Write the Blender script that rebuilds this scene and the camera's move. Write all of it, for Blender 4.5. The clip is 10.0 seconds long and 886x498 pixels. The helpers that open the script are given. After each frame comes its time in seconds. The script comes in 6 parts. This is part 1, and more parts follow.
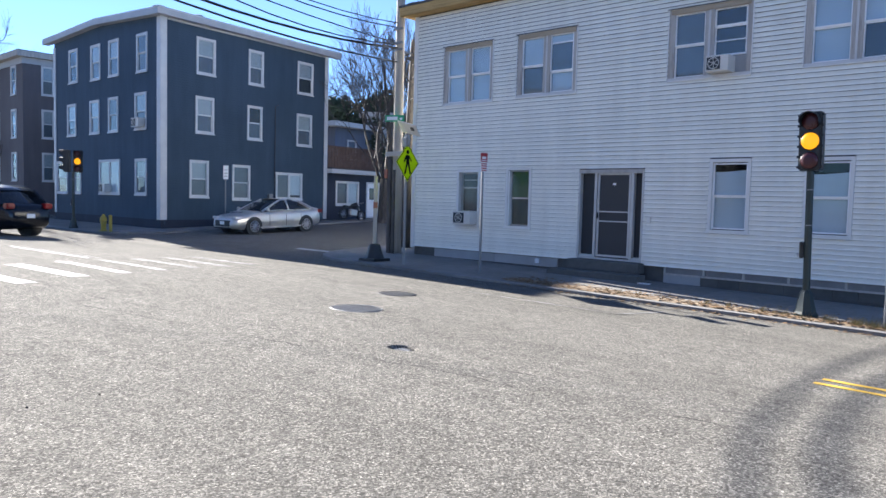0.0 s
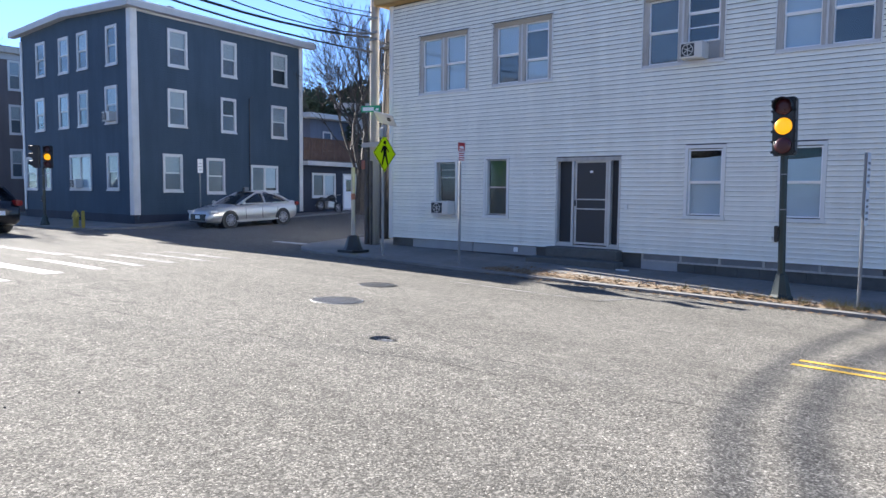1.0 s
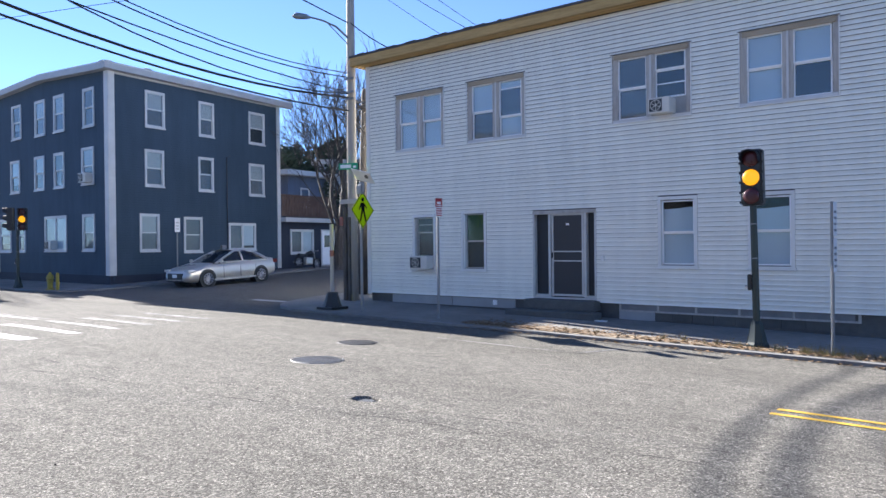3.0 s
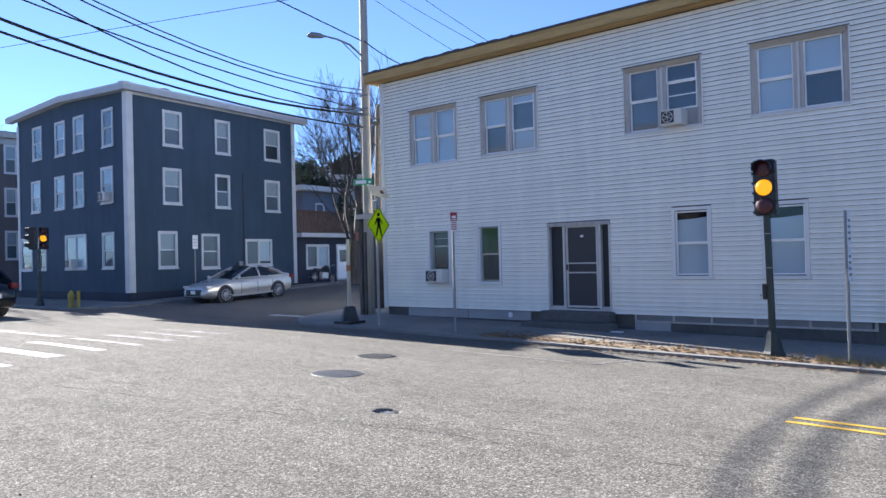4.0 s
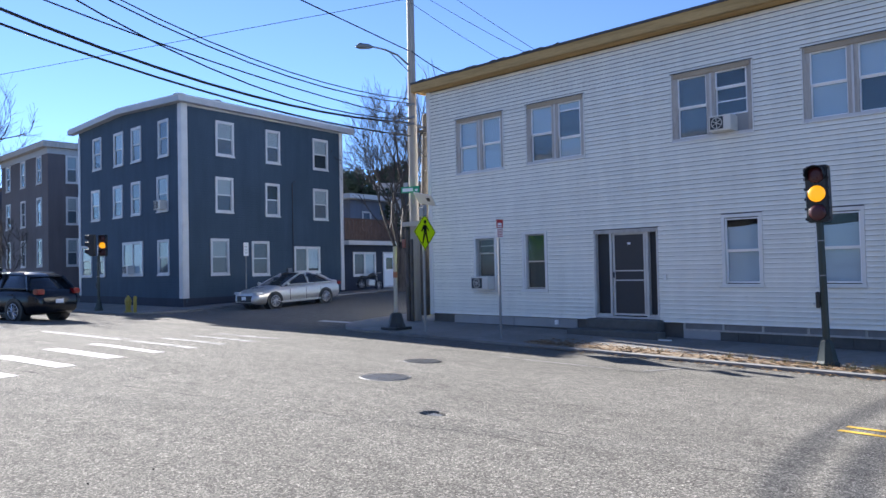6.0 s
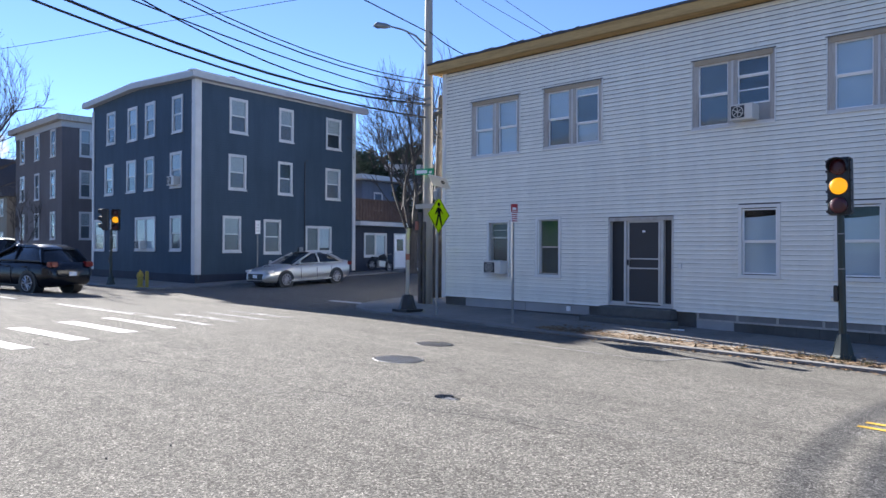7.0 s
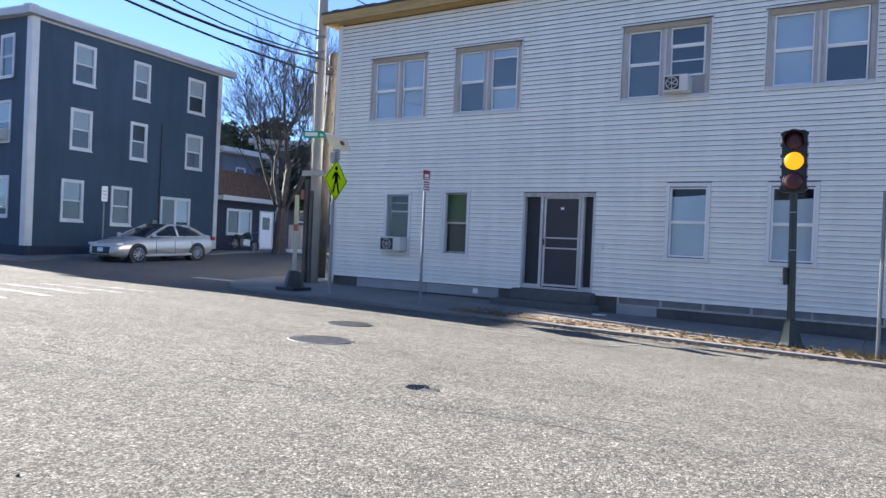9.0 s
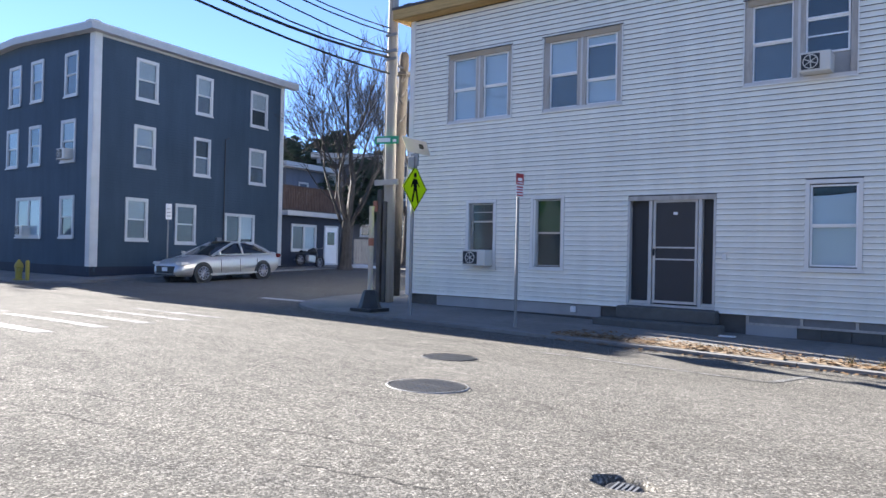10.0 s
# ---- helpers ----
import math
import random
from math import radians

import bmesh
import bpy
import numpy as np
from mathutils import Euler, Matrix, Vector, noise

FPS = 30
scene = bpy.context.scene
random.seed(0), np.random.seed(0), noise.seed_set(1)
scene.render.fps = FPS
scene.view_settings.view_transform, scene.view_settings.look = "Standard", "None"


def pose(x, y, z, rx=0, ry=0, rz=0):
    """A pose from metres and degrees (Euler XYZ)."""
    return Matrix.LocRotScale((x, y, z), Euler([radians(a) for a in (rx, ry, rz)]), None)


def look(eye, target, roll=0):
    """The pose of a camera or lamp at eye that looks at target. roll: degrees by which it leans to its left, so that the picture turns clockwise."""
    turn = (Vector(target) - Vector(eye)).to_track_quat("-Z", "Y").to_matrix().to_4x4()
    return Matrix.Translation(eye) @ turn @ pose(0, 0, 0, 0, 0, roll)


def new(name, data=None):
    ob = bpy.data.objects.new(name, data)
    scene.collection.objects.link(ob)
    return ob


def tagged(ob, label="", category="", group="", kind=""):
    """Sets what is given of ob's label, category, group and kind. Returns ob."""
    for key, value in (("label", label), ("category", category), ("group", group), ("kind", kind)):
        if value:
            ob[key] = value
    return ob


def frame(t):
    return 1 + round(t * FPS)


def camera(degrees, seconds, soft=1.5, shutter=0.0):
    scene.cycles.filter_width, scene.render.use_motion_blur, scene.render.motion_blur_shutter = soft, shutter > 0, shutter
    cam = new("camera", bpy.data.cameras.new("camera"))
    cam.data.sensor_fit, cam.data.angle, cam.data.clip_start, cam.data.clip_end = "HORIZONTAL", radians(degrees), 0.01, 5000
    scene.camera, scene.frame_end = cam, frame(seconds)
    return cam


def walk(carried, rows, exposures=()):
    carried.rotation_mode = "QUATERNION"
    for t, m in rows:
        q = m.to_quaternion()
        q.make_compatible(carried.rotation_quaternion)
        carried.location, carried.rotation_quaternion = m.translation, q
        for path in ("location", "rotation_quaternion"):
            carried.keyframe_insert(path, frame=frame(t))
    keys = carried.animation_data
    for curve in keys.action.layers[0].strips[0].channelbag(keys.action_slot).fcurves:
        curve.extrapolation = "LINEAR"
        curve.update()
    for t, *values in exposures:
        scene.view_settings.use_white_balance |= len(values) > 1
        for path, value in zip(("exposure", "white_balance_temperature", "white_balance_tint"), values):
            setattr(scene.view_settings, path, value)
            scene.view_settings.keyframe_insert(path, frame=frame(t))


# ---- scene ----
cam = camera(62.7, 10.0)
PATH = [
    (0, (0.181, 0.531, 1.481), (-1.155, 2.013, 1.349), 1.5),
    (0.5, (0.192, 0.506, 1.482), (-1.116, 2.011, 1.329), 1.1),
    (1, (0.149, 0.518, 1.473), (-1.139, 2.039, 1.316), 0.6),
    (1.5, (0.172, 0.501, 1.484), (-1.101, 2.037, 1.345), 0.2),
    (2, (0.201, 0.465, 1.508), (-1.059, 2.015, 1.41), -0.3),
    (2.5, (0.177, 0.485, 1.523), (-1.067, 2.051, 1.48), -0.6),
    (4, (0.282, 0.3, 1.557), (-0.995, 1.839, 1.579), -1.4),
    (4.5, (0.3, 0.225, 1.564), (-1.016, 1.73, 1.593), -1.5),
    (5, (0.342, 0.23, 1.572), (-1.008, 1.705, 1.611), -1.5),
    (5.5, (0.361, 0.217, 1.516), (-1.008, 1.675, 1.568), -1.4),
    (7, (0.24, 0.169, 1.528), (-1.149, 1.608, 1.529), 0.3),
    (7.5, (-0.101, 0.219, 1.339), (-1.561, 1.579, 1.2), 2.4),
    (8, (-0.603, 0.362, 1.209), (-2.046, 1.735, 1.028), 3.1),
    (8.5, (-1.256, 0.666, 1.142), (-2.457, 2.262, 1.041), 1.9),
    (9, (-1.944, 1.063, 1.092), (-3.019, 2.749, 1.077), 2.5),
    (9.5, (-2.675, 1.627, 1.079), (-3.49, 3.453, 1.093), 3.8),
    (10, (-3.534, 2.223, 1.112), (-4.741, 3.818, 1.124), 1.3),
]
EXPOSURES = [(0.0, 2.68, 6120, 10), (1.0, 2.70, 6120, 10), (2.5, 2.67, 6070, 11), (4.5, 2.56, 5970, 11), (5.5, 2.51, 5950, 11),
             (7.0, 2.48, 6020, 11), (7.6, 2.48, 6170, 10), (8.1, 2.52, 6190, 10), (8.7, 2.68, 6170, 10), (10.0, 2.78, 6150, 11)]
walk(cam, [(t, look(eye, target, roll)) for t, eye, target, roll in PATH], EXPOSURES)


# ---- world and sun ----
SUN_EL, SUN_AZ = 23.1, (1.0, -0.172)
world = bpy.data.worlds.new("world")
scene.world = world
world.use_nodes = True
wn = world.node_tree.nodes
sky = wn.new("ShaderNodeTexSky")
sky.sky_type, sky.sun_disc = "NISHITA", False
sky.sun_elevation = radians(SUN_EL)
sky.sun_rotation = math.atan2(-SUN_AZ[0], -SUN_AZ[1])
sky.air_density, sky.dust_density, sky.ozone_density = 0.75, 0.0, 9.0
haze = wn.new("ShaderNodeHueSaturation")
haze.inputs["Saturation"].default_value = 0.87
haze.inputs["Value"].default_value = 0.75
world.node_tree.links.new(sky.outputs[0], haze.inputs["Color"])
world.node_tree.links.new(haze.outputs[0], wn["Background"].inputs[0])
wn["Background"].inputs[1].default_value = 0.055
sun_data = bpy.data.lights.new("sun", "SUN")
sun_data.energy, sun_data.angle, sun_data.color = 3.75, radians(0.55), (1.0, 0.93, 0.84)
sun = new("sun", sun_data)
_n = math.hypot(*SUN_AZ)
_c = math.cos(radians(SUN_EL))
_d = Vector((SUN_AZ[0] / _n * _c, SUN_AZ[1] / _n * _c, -math.sin(radians(SUN_EL))))
sun.matrix_world = Matrix.Translation((-60, 20, 40)) @ _d.to_track_quat("-Z", "Y").to_matrix().to_4x4()


# ---- materials ----
class Mat:
    def __init__(self, name):
        self.m = bpy.data.materials.new(name)
        self.m.use_nodes = True
        self.t = self.m.node_tree
        self.b = self.t.nodes["Principled BSDF"]

    def n(self, kind, **kw):
        node = self.t.nodes.new(kind)
        for k, v in kw.items():
            node.inputs[k.replace("_", " ")].default_value = v
        return node

    def l(self, a, b):
        self.t.links.new(a, b)

    def coords(self):
        return self.n("ShaderNodeNewGeometry").outputs["Position"]

    def noise(self, scale, detail=4.0, rough=0.55, vec=None, stretch=None):
        nz = self.n("ShaderNodeTexNoise", Scale=scale, Detail=detail, Roughness=rough)
        v = vec if vec is not None else self.coords()
        if stretch:
            mp = self.n("ShaderNodeMapping")
            mp.inputs["Scale"].default_value = stretch
            self.l(v, mp.inputs["Vector"])
            v = mp.outputs[0]
        self.l(v, nz.inputs["Vector"])
        return nz.outputs["Fac"]

    def ramp(self, fac, stops):
        r = self.n("ShaderNodeValToRGB")
        els = r.color_ramp.elements
        while len(els) < len(stops):
            els.new(0.5)
        for e, (p, c) in zip(els, stops):
            e.position, e.color = p, (*c, 1.0) if len(c) == 3 else c
        self.l(fac, r.inputs[0])
        return r.outputs[0]

    def mix(self, fac, a, b, mode="MIX"):
        x = self.n("ShaderNodeMix")
        x.data_type, x.blend_type = "RGBA", mode
        for sock, v in ((x.inputs[0], fac), (x.inputs[6], a), (x.inputs[7], b)):
            if hasattr(v, "is_linked"):
                self.l(v, sock)
            elif isinstance(v, tuple):
                sock.default_value = (*v, 1.0)
            else:
                sock.default_value = v
        return x.outputs[2]

    def math(self, op, a, b=0.0, clamp=False):
        x = self.n("ShaderNodeMath")
        x.operation, x.use_clamp = op, clamp
        for sock, v in ((x.inputs[0], a), (x.inputs[1], b)):
            if hasattr(v, "is_linked"):
                self.l(v, sock)
            else:
                sock.default_value = v
        return x.outputs[0]

    def bump(self, height, strength=0.3, dist=0.01):
        bp = self.n("ShaderNodeBump", Strength=strength, Distance=dist)
        self.l(height, bp.inputs["Height"])
        self.l(bp.outputs[0], self.b.inputs["Normal"])

    def set(self, colour=None, rough=None, metal=None, spec=None):
        for key, v in (("Base Color", colour), ("Roughness", rough), ("Metallic", metal), ("Specular IOR Level", spec)):
            if v is None:
                continue
            if hasattr(v, "is_linked"):
                self.l(v, self.b.inputs[key])
            else:
                self.b.inputs[key].default_value = (*v, 1.0) if isinstance(v, tuple) else v
        return self.m


def paint(name, colour, rough=0.5, var=0.12, scale=2.0, metal=0.0, bump=0.1, spec=0.5, fine=60.0):
    """Painted or plain surface with two scales of unevenness."""
    k = Mat(name)
    big, small = k.noise(scale), k.noise(fine, 2.0)
    dark = tuple(c * (1 - var) for c in colour)
    light = tuple(min(1.0, c * (1 + var)) for c in colour)
    c1 = k.ramp(big, [(0.3, dark), (0.7, light)])
    c2 = k.mix(0.35, c1, k.ramp(small, [(0.3, dark), (0.7, light)]))
    r = k.ramp(big, [(0.3, (rough * 0.85,) * 3), (0.7, (min(1, rough * 1.15),) * 3)])
    k.set(c2, r, metal, spec)
    if bump:
        k.bump(small, bump, 0.004)
    return k.m


def asphalt_material():
    k = Mat("asphalt")
    p = k.coords()
    vor = k.n("ShaderNodeTexVoronoi", Scale=92.0)
    k.l(p, vor.inputs["Vector"])
    stones = k.ramp(vor.outputs["Color"], [(0.0, (0.022, 0.021, 0.02)), (0.38, (0.075, 0.073, 0.069)), (0.66, (0.2, 0.195, 0.183)), (0.86, (0.36, 0.35, 0.325)), (1.0, (0.72, 0.695, 0.645))])
    fine = k.noise(30.0, 5.0, 0.7)
    c = k.mix(0.28, stones, k.ramp(fine, [(0.25, (0.095, 0.091, 0.086)), (0.75, (0.23, 0.222, 0.208))]))
    big = k.noise(0.35, 5.0, 0.6)
    c = k.mix(0.22, c, k.ramp(big, [(0.25, (0.115, 0.111, 0.105)), (0.5, (0.16, 0.155, 0.146)), (0.8, (0.215, 0.208, 0.194))]))
    lanes = k.noise(0.5, 3.0, 0.6, stretch=(0.12, 1.6, 1.0))
    c = k.mix(0.4, c, k.ramp(lanes, [(0.3, (0.74, 0.74, 0.74)), (0.6, (1.08, 1.08, 1.08))]), "MULTIPLY")
    # oil-darkened wheel track beside the kerb and a dull seam along the lane
    sep = k.n("ShaderNodeSeparateXYZ")
    k.l(p, sep.inputs[0])
    wav = k.math("ADD", sep.outputs["Y"], k.math("MULTIPLY", k.noise(0.25, 3.0), 0.8))
    track = k.math("SUBTRACT", 1.0, k.math("MULTIPLY", k.math("ABSOLUTE", k.math("SUBTRACT", wav, 11.7)), 2.2), True)
    track = k.math("MULTIPLY", track, k.ramp(k.noise(0.7, 4.0, stretch=(0.2, 1.0, 1.0)), [(0.3, (0.15, 0.15, 0.15)), (0.65, (0.75, 0.75, 0.75))]))
    c = k.mix(track, c, (0.74, 0.74, 0.75), "MULTIPLY")
    blot = k.ramp(k.noise(1.1, 5.0, 0.7, stretch=(0.45, 1.0, 1.0)), [(0.62, (0, 0, 0)), (0.72, (0.4, 0.4, 0.4))])
    c = k.mix(blot, c, (0.7, 0.69, 0.68), "MULTIPLY")
    mott = k.noise(5.0, 4.0, 0.65, stretch=(0.6, 1.0, 1.0))
    c = k.mix(1.0, c, k.ramp(mott, [(0.3, (0.86, 0.845, 0.81)), (0.7, (1.16, 1.135, 1.08))]), "MULTIPLY")
    # patchy clumps of coarse stone, large enough to show further off
    clump = k.noise(24.0, 3.0, 0.7)
    c = k.mix(1.0, c, k.ramp(clump, [(0.32, (0.8, 0.8, 0.8)), (0.68, (1.22, 1.21, 1.19))]), "MULTIPLY")
    chips = k.n("ShaderNodeTexVoronoi", Scale=58.0)
    k.l(p, chips.inputs["Vector"])
    c = k.mix(1.0, c, k.ramp(chips.outputs["Color"], [(0.2, (0.78, 0.78, 0.78)), (0.5, (1.0, 1.0, 1.0)), (0.8, (1.26, 1.25, 1.24))]), "MULTIPLY")
    # two long broken seams that run along the lane
    for off, scale in ((6.46, 0.9), (5.98, 1.4)):
        bend = k.math("MULTIPLY", k.noise(1.3 * scale, 5.0, 0.65), 0.34)
        dist = k.math("ABSOLUTE", k.math("SUBTRACT", k.math("ADD", k.math("SUBTRACT", sep.outputs["Y"], k.math("MULTIPLY", sep.outputs["X"], 0.19)), bend), off + 0.17))
        seam = k.math("SUBTRACT", 1.0, k.math("DIVIDE", dist, 0.018), True)
        seam = k.math("MULTIPLY", seam, k.ramp(k.noise(1.1 * scale, 3.0, 0.6, stretch=(0.7, 1.0, 1.0)), [(0.45, (0, 0, 0)), (0.58, (0.9, 0.9, 0.9))]))
        c = k.mix(seam, c, (0.03, 0.03, 0.03))
    # fine cracks
    crack = k.n("ShaderNodeTexVoronoi", Scale=0.4)
    crack.feature = "DISTANCE_TO_EDGE"
    add = k.n("ShaderNodeVectorMath")
    nz = k.n("ShaderNodeTexNoise", Scale=1.3, Detail=5.0)
    k.l(p, nz.inputs["Vector"])
    k.l(p, add.inputs[0])
    k.l(nz.outputs["Color"], add.inputs[1])
    k.l(add.outputs[0], crack.inputs["Vector"])
    line = k.ramp(crack.outputs["Distance"], [(0.0, (1, 1, 1)), (0.005, (0, 0, 0))])
    gate = k.ramp(k.noise(0.6, 3.0), [(0.42, (0, 0, 0)), (0.62, (0.4, 0.4, 0.4))])
    c = k.mix(k.math("MULTIPLY", line, gate), c, (0.04, 0.04, 0.04))
    h = k.math("ADD", k.math("MULTIPLY", vor.outputs["Distance"], -1.0), fine)
    k.bump(h, 0.5, 0.006)
    k.set(c, 1.0, 0.0, 0.035)
    return k.m


def road_paint(name, colour, worn):
    """Thick road paint rubbed through to the dark stones beneath; worn: how much of it is gone."""
    k = Mat(name)
    mask = k.mix(0.5, k.noise(38.0, 4.0, 0.75), k.noise(3.0, 4.0, 0.65))
    c = k.ramp(mask, [(worn, (0.11, 0.107, 0.1)), (worn + 0.09, tuple(v * 0.85 for v in colour)), (worn + 0.3, colour)])
    k.bump(k.noise(60.0, 3.0), 0.3, 0.004)
    k.set(c, 0.85, 0.0, 0.15)
    return k.m


def concrete_material(name, base=(0.3, 0.29, 0.27)):
    k = Mat(name)
    big, mid, fine = k.noise(0.8), k.noise(6.0, 5.0, 0.65), k.noise(90.0, 2.0)
    lo, hi = tuple(c * 0.7 for c in base), tuple(c * 1.25 for c in base)
    c = k.mix(0.5, k.ramp(big, [(0.3, lo), (0.7, hi)]), k.ramp(mid, [(0.3, lo), (0.7, hi)]))
    obj = k.n("ShaderNodeObjectInfo")
    c = k.mix(0.5, c, k.ramp(obj.outputs["Random"], [(0.0, (0.75, 0.75, 0.75)), (1.0, (1.15, 1.13, 1.1))]), "MULTIPLY")
    k.bump(k.math("ADD", mid, fine), 0.3, 0.006)
    k.set(c, 0.85)
    return k.m


def siding_material(name, base, dirt=0.12, rough=0.45):
    k = Mat(name)
    obj = k.n("ShaderNodeObjectInfo")
    tone = k.ramp(obj.outputs["Random"], [(0.0, (0.93, 0.93, 0.93)), (1.0, (1.03, 1.03, 1.03))])
    streak = k.noise(1.2, 4.0, 0.6, stretch=(3.0, 3.0, 0.35))
    lo = tuple(c * (1 - dirt) for c in base)
    c = k.ramp(streak, [(0.3, lo), (0.65, base)])
    c = k.mix(0.6, c, tone, "MULTIPLY")
    grain = k.noise(40.0, 3.0, 0.6, stretch=(0.1, 1.0, 3.0))
    k.bump(grain, 0.08, 0.003)
    k.set(c, rough)
    return k.m


def clapboard_material(name, base, pitch=0.115, depth=0.6):
    """Far wall whose lapped boards are too fine to model singly."""
    k = Mat(name)
    sep = k.n("ShaderNodeSeparateXYZ")
    k.l(k.coords(), sep.inputs[0])
    saw = k.math("FRACT", k.math("DIVIDE", sep.outputs["Z"], pitch))
    big, streak = k.noise(0.5), k.noise(1.0, 4.0, 0.6, stretch=(2.5, 2.5, 0.3))
    lo, hi = tuple(c * 0.82 for c in base), tuple(c * 1.15 for c in base)
    c = k.mix(0.5, k.ramp(big, [(0.3, lo), (0.7, hi)]), k.ramp(streak, [(0.3, lo), (0.7, hi)]))
    k.bump(k.math("MULTIPLY", saw, -1.0), depth, 0.015)
    k.set(c, 0.7, 0.0, 0.15)
    return k.m


def glass_material(name="window_glass", tint=(0.93, 0.97, 0.98), base=0.03):
    k = Mat(name)
    t = k.t
    tr = k.n("ShaderNodeBsdfTransparent")
    tr.inputs[0].default_value = (*tint, 1)
    gl = k.n("ShaderNodeBsdfGlossy")
    gl.inputs["Roughness"].default_value = 0.03
    lw = k.n("ShaderNodeLayerWeight", Blend=0.5)
    gloss = k.math("ADD", k.math("MULTIPLY", k.math("POWER", lw.outputs["Facing"], 5.0), 0.8), base, True)
    wav = k.n("ShaderNodeBump", Strength=0.06, Distance=0.02)
    k.l(k.noise(2.5, 2.0), wav.inputs["Height"])
    k.l(wav.outputs[0], gl.inputs["Normal"])
    mx = k.n("ShaderNodeMixShader")
    k.l(gloss, mx.inputs[0])
    k.l(tr.outputs[0], mx.inputs[1])
    k.l(gl.outputs[0], mx.inputs[2])
    k.l(mx.outputs[0], t.nodes["Material Output"].inputs["Surface"])
    return k.m


def lamp_material(name, colour, strength):
    k = Mat(name)
    k.set(tuple(c * 0.5 for c in colour), 0.3)
    k.b.inputs["Emission Color"].default_value = (*colour, 1)
    k.b.inputs["Emission Strength"].default_value = strength
    return k.m


def streaky_wood(name, light, dark, stretch=(3.0, 3.0, 0.35)):
    """Old painted wood with streaks along its grain and bare patches."""
    k = Mat(name)
    grain = k.noise(14.0, 5.0, 0.7, stretch=stretch)
    patch = k.noise(2.2, 4.0, 0.65, stretch=stretch)
    c = k.mix(0.5, k.ramp(grain, [(0.3, dark), (0.6, light)]), k.ramp(patch, [(0.32, dark), (0.55, light)]))
    k.bump(grain, 0.35, 0.004)
    k.set(c, 0.8, 0.0, 0.25)
    return k.m


def bark_material(name, base):
    k = Mat(name)
    f = k.noise(9.0, 5.0, 0.7, stretch=(1.0, 1.0, 0.25))
    k.set(k.ramp(f, [(0.3, tuple(c * 0.55 for c in base)), (0.7, tuple(c * 1.3 for c in base))]), 0.9)
    k.bump(f, 0.5, 0.02)
    return k.m


ASPHALT = asphalt_material()
CONCRETE = concrete_material("concrete", (0.215, 0.205, 0.19))
FOUNDATION = concrete_material("foundation_concrete", (0.105, 0.105, 0.1))
GRANITE = concrete_material("granite", (0.21, 0.205, 0.198))
SIDING = siding_material("pale_grey_siding", (0.89, 0.865, 0.775), 0.09)
CORNER = siding_material("corner_trim", (0.74, 0.73, 0.7), 0.06)
OLD_TRIM = streaky_wood("weathered_grey_trim", (0.5, 0.475, 0.44), (0.27, 0.25, 0.23))
BOARDING = paint("grey_boarding", (0.2, 0.2, 0.205), 0.8, 0.25, 3.0)
PANEL = paint("grey_foundation_panel", (0.34, 0.345, 0.35), 0.7, 0.15, 2.0)
HEAD = streaky_wood("bare_weathered_wood", (0.42, 0.35, 0.26), (0.24, 0.19, 0.13), (0.25, 3.0, 3.0))
# white trim with its shade put into a greyer colour
SHADE_TRIM = paint("shade_grey_trim", (0.42, 0.43, 0.45), 0.6, 0.12)
TRIM = paint("white_trim", (0.58, 0.58, 0.58), 0.5, 0.1)
VINYL = paint("white_vinyl", (0.86, 0.86, 0.86), 0.35, 0.05)
FASCIA = streaky_wood("tan_fascia", (0.5, 0.335, 0.14), (0.26, 0.165, 0.065), (0.3, 3.0, 5.0))
SHINGLE = paint("roof_edge", (0.07, 0.07, 0.075), 0.9, 0.4, 8.0)
NAVY = clapboard_material("navy_siding", (0.053, 0.081, 0.116))
NAVY_DARK = clapboard_material("dark_slate_siding", (0.04, 0.047, 0.066))
BROWN = clapboard_material("grey_brown_siding", (0.135, 0.122, 0.126))
BEIGE = clapboard_material("beige_siding", (0.24, 0.22, 0.18))
PALE = clapboard_material("pale_siding", (0.36, 0.35, 0.33))
GLASS = glass_material(base=0.025)
SKY_GLASS = glass_material("storm_window_glass", base=0.065)
BLIND = paint("window_blind", (0.48, 0.52, 0.57), 0.7, 0.1)
CURTAIN = paint("grey_curtain", (0.125, 0.135, 0.15), 0.85, 0.2, 5.0)
GREEN_CURTAIN = paint("green_curtain", (0.05, 0.095, 0.045), 0.85, 0.2, 5.0)
TEAL_CURTAIN = paint("dark_teal_curtain", (0.03, 0.044, 0.048), 0.85, 0.2, 5.0)
GREY_BLIND = paint("grey_blind", (0.36, 0.37, 0.375), 0.75, 0.12, 6.0)
# near-black sheet; behind panes it stands in for an unlit room
DARK_IN = paint("near_black_sheet", (0.026, 0.031, 0.038), 0.6, 0.2)
# the dimness of the rooms is put into this wall colour
INTERIOR = paint("unlit_room_wall", (0.07, 0.072, 0.075), 0.8, 0.1)
SCREEN = paint("door_screen", (0.036, 0.036, 0.04), 0.55, 0.2)
ALU = paint("storm_door_frame", (0.52, 0.51, 0.485), 0.45, 0.15, 4.0)
AC_BODY = paint("air_conditioner_case", (0.62, 0.6, 0.55), 0.5, 0.1)
BLACK = paint("black_paint", (0.018, 0.02, 0.022), 0.45, 0.3)
GREEN_BLACK = paint("dark_green_paint", (0.02, 0.032, 0.028), 0.45, 0.3)
STEEL = paint("galvanised_steel", (0.25, 0.255, 0.26), 0.55, 0.15, 4.0, 0.5)
WOOD_POLE = bark_material("weathered_pole_wood", (0.095, 0.083, 0.073))
CONC_POLE = paint("pale_pole", (0.42, 0.385, 0.34), 0.8, 0.15, 2.0)
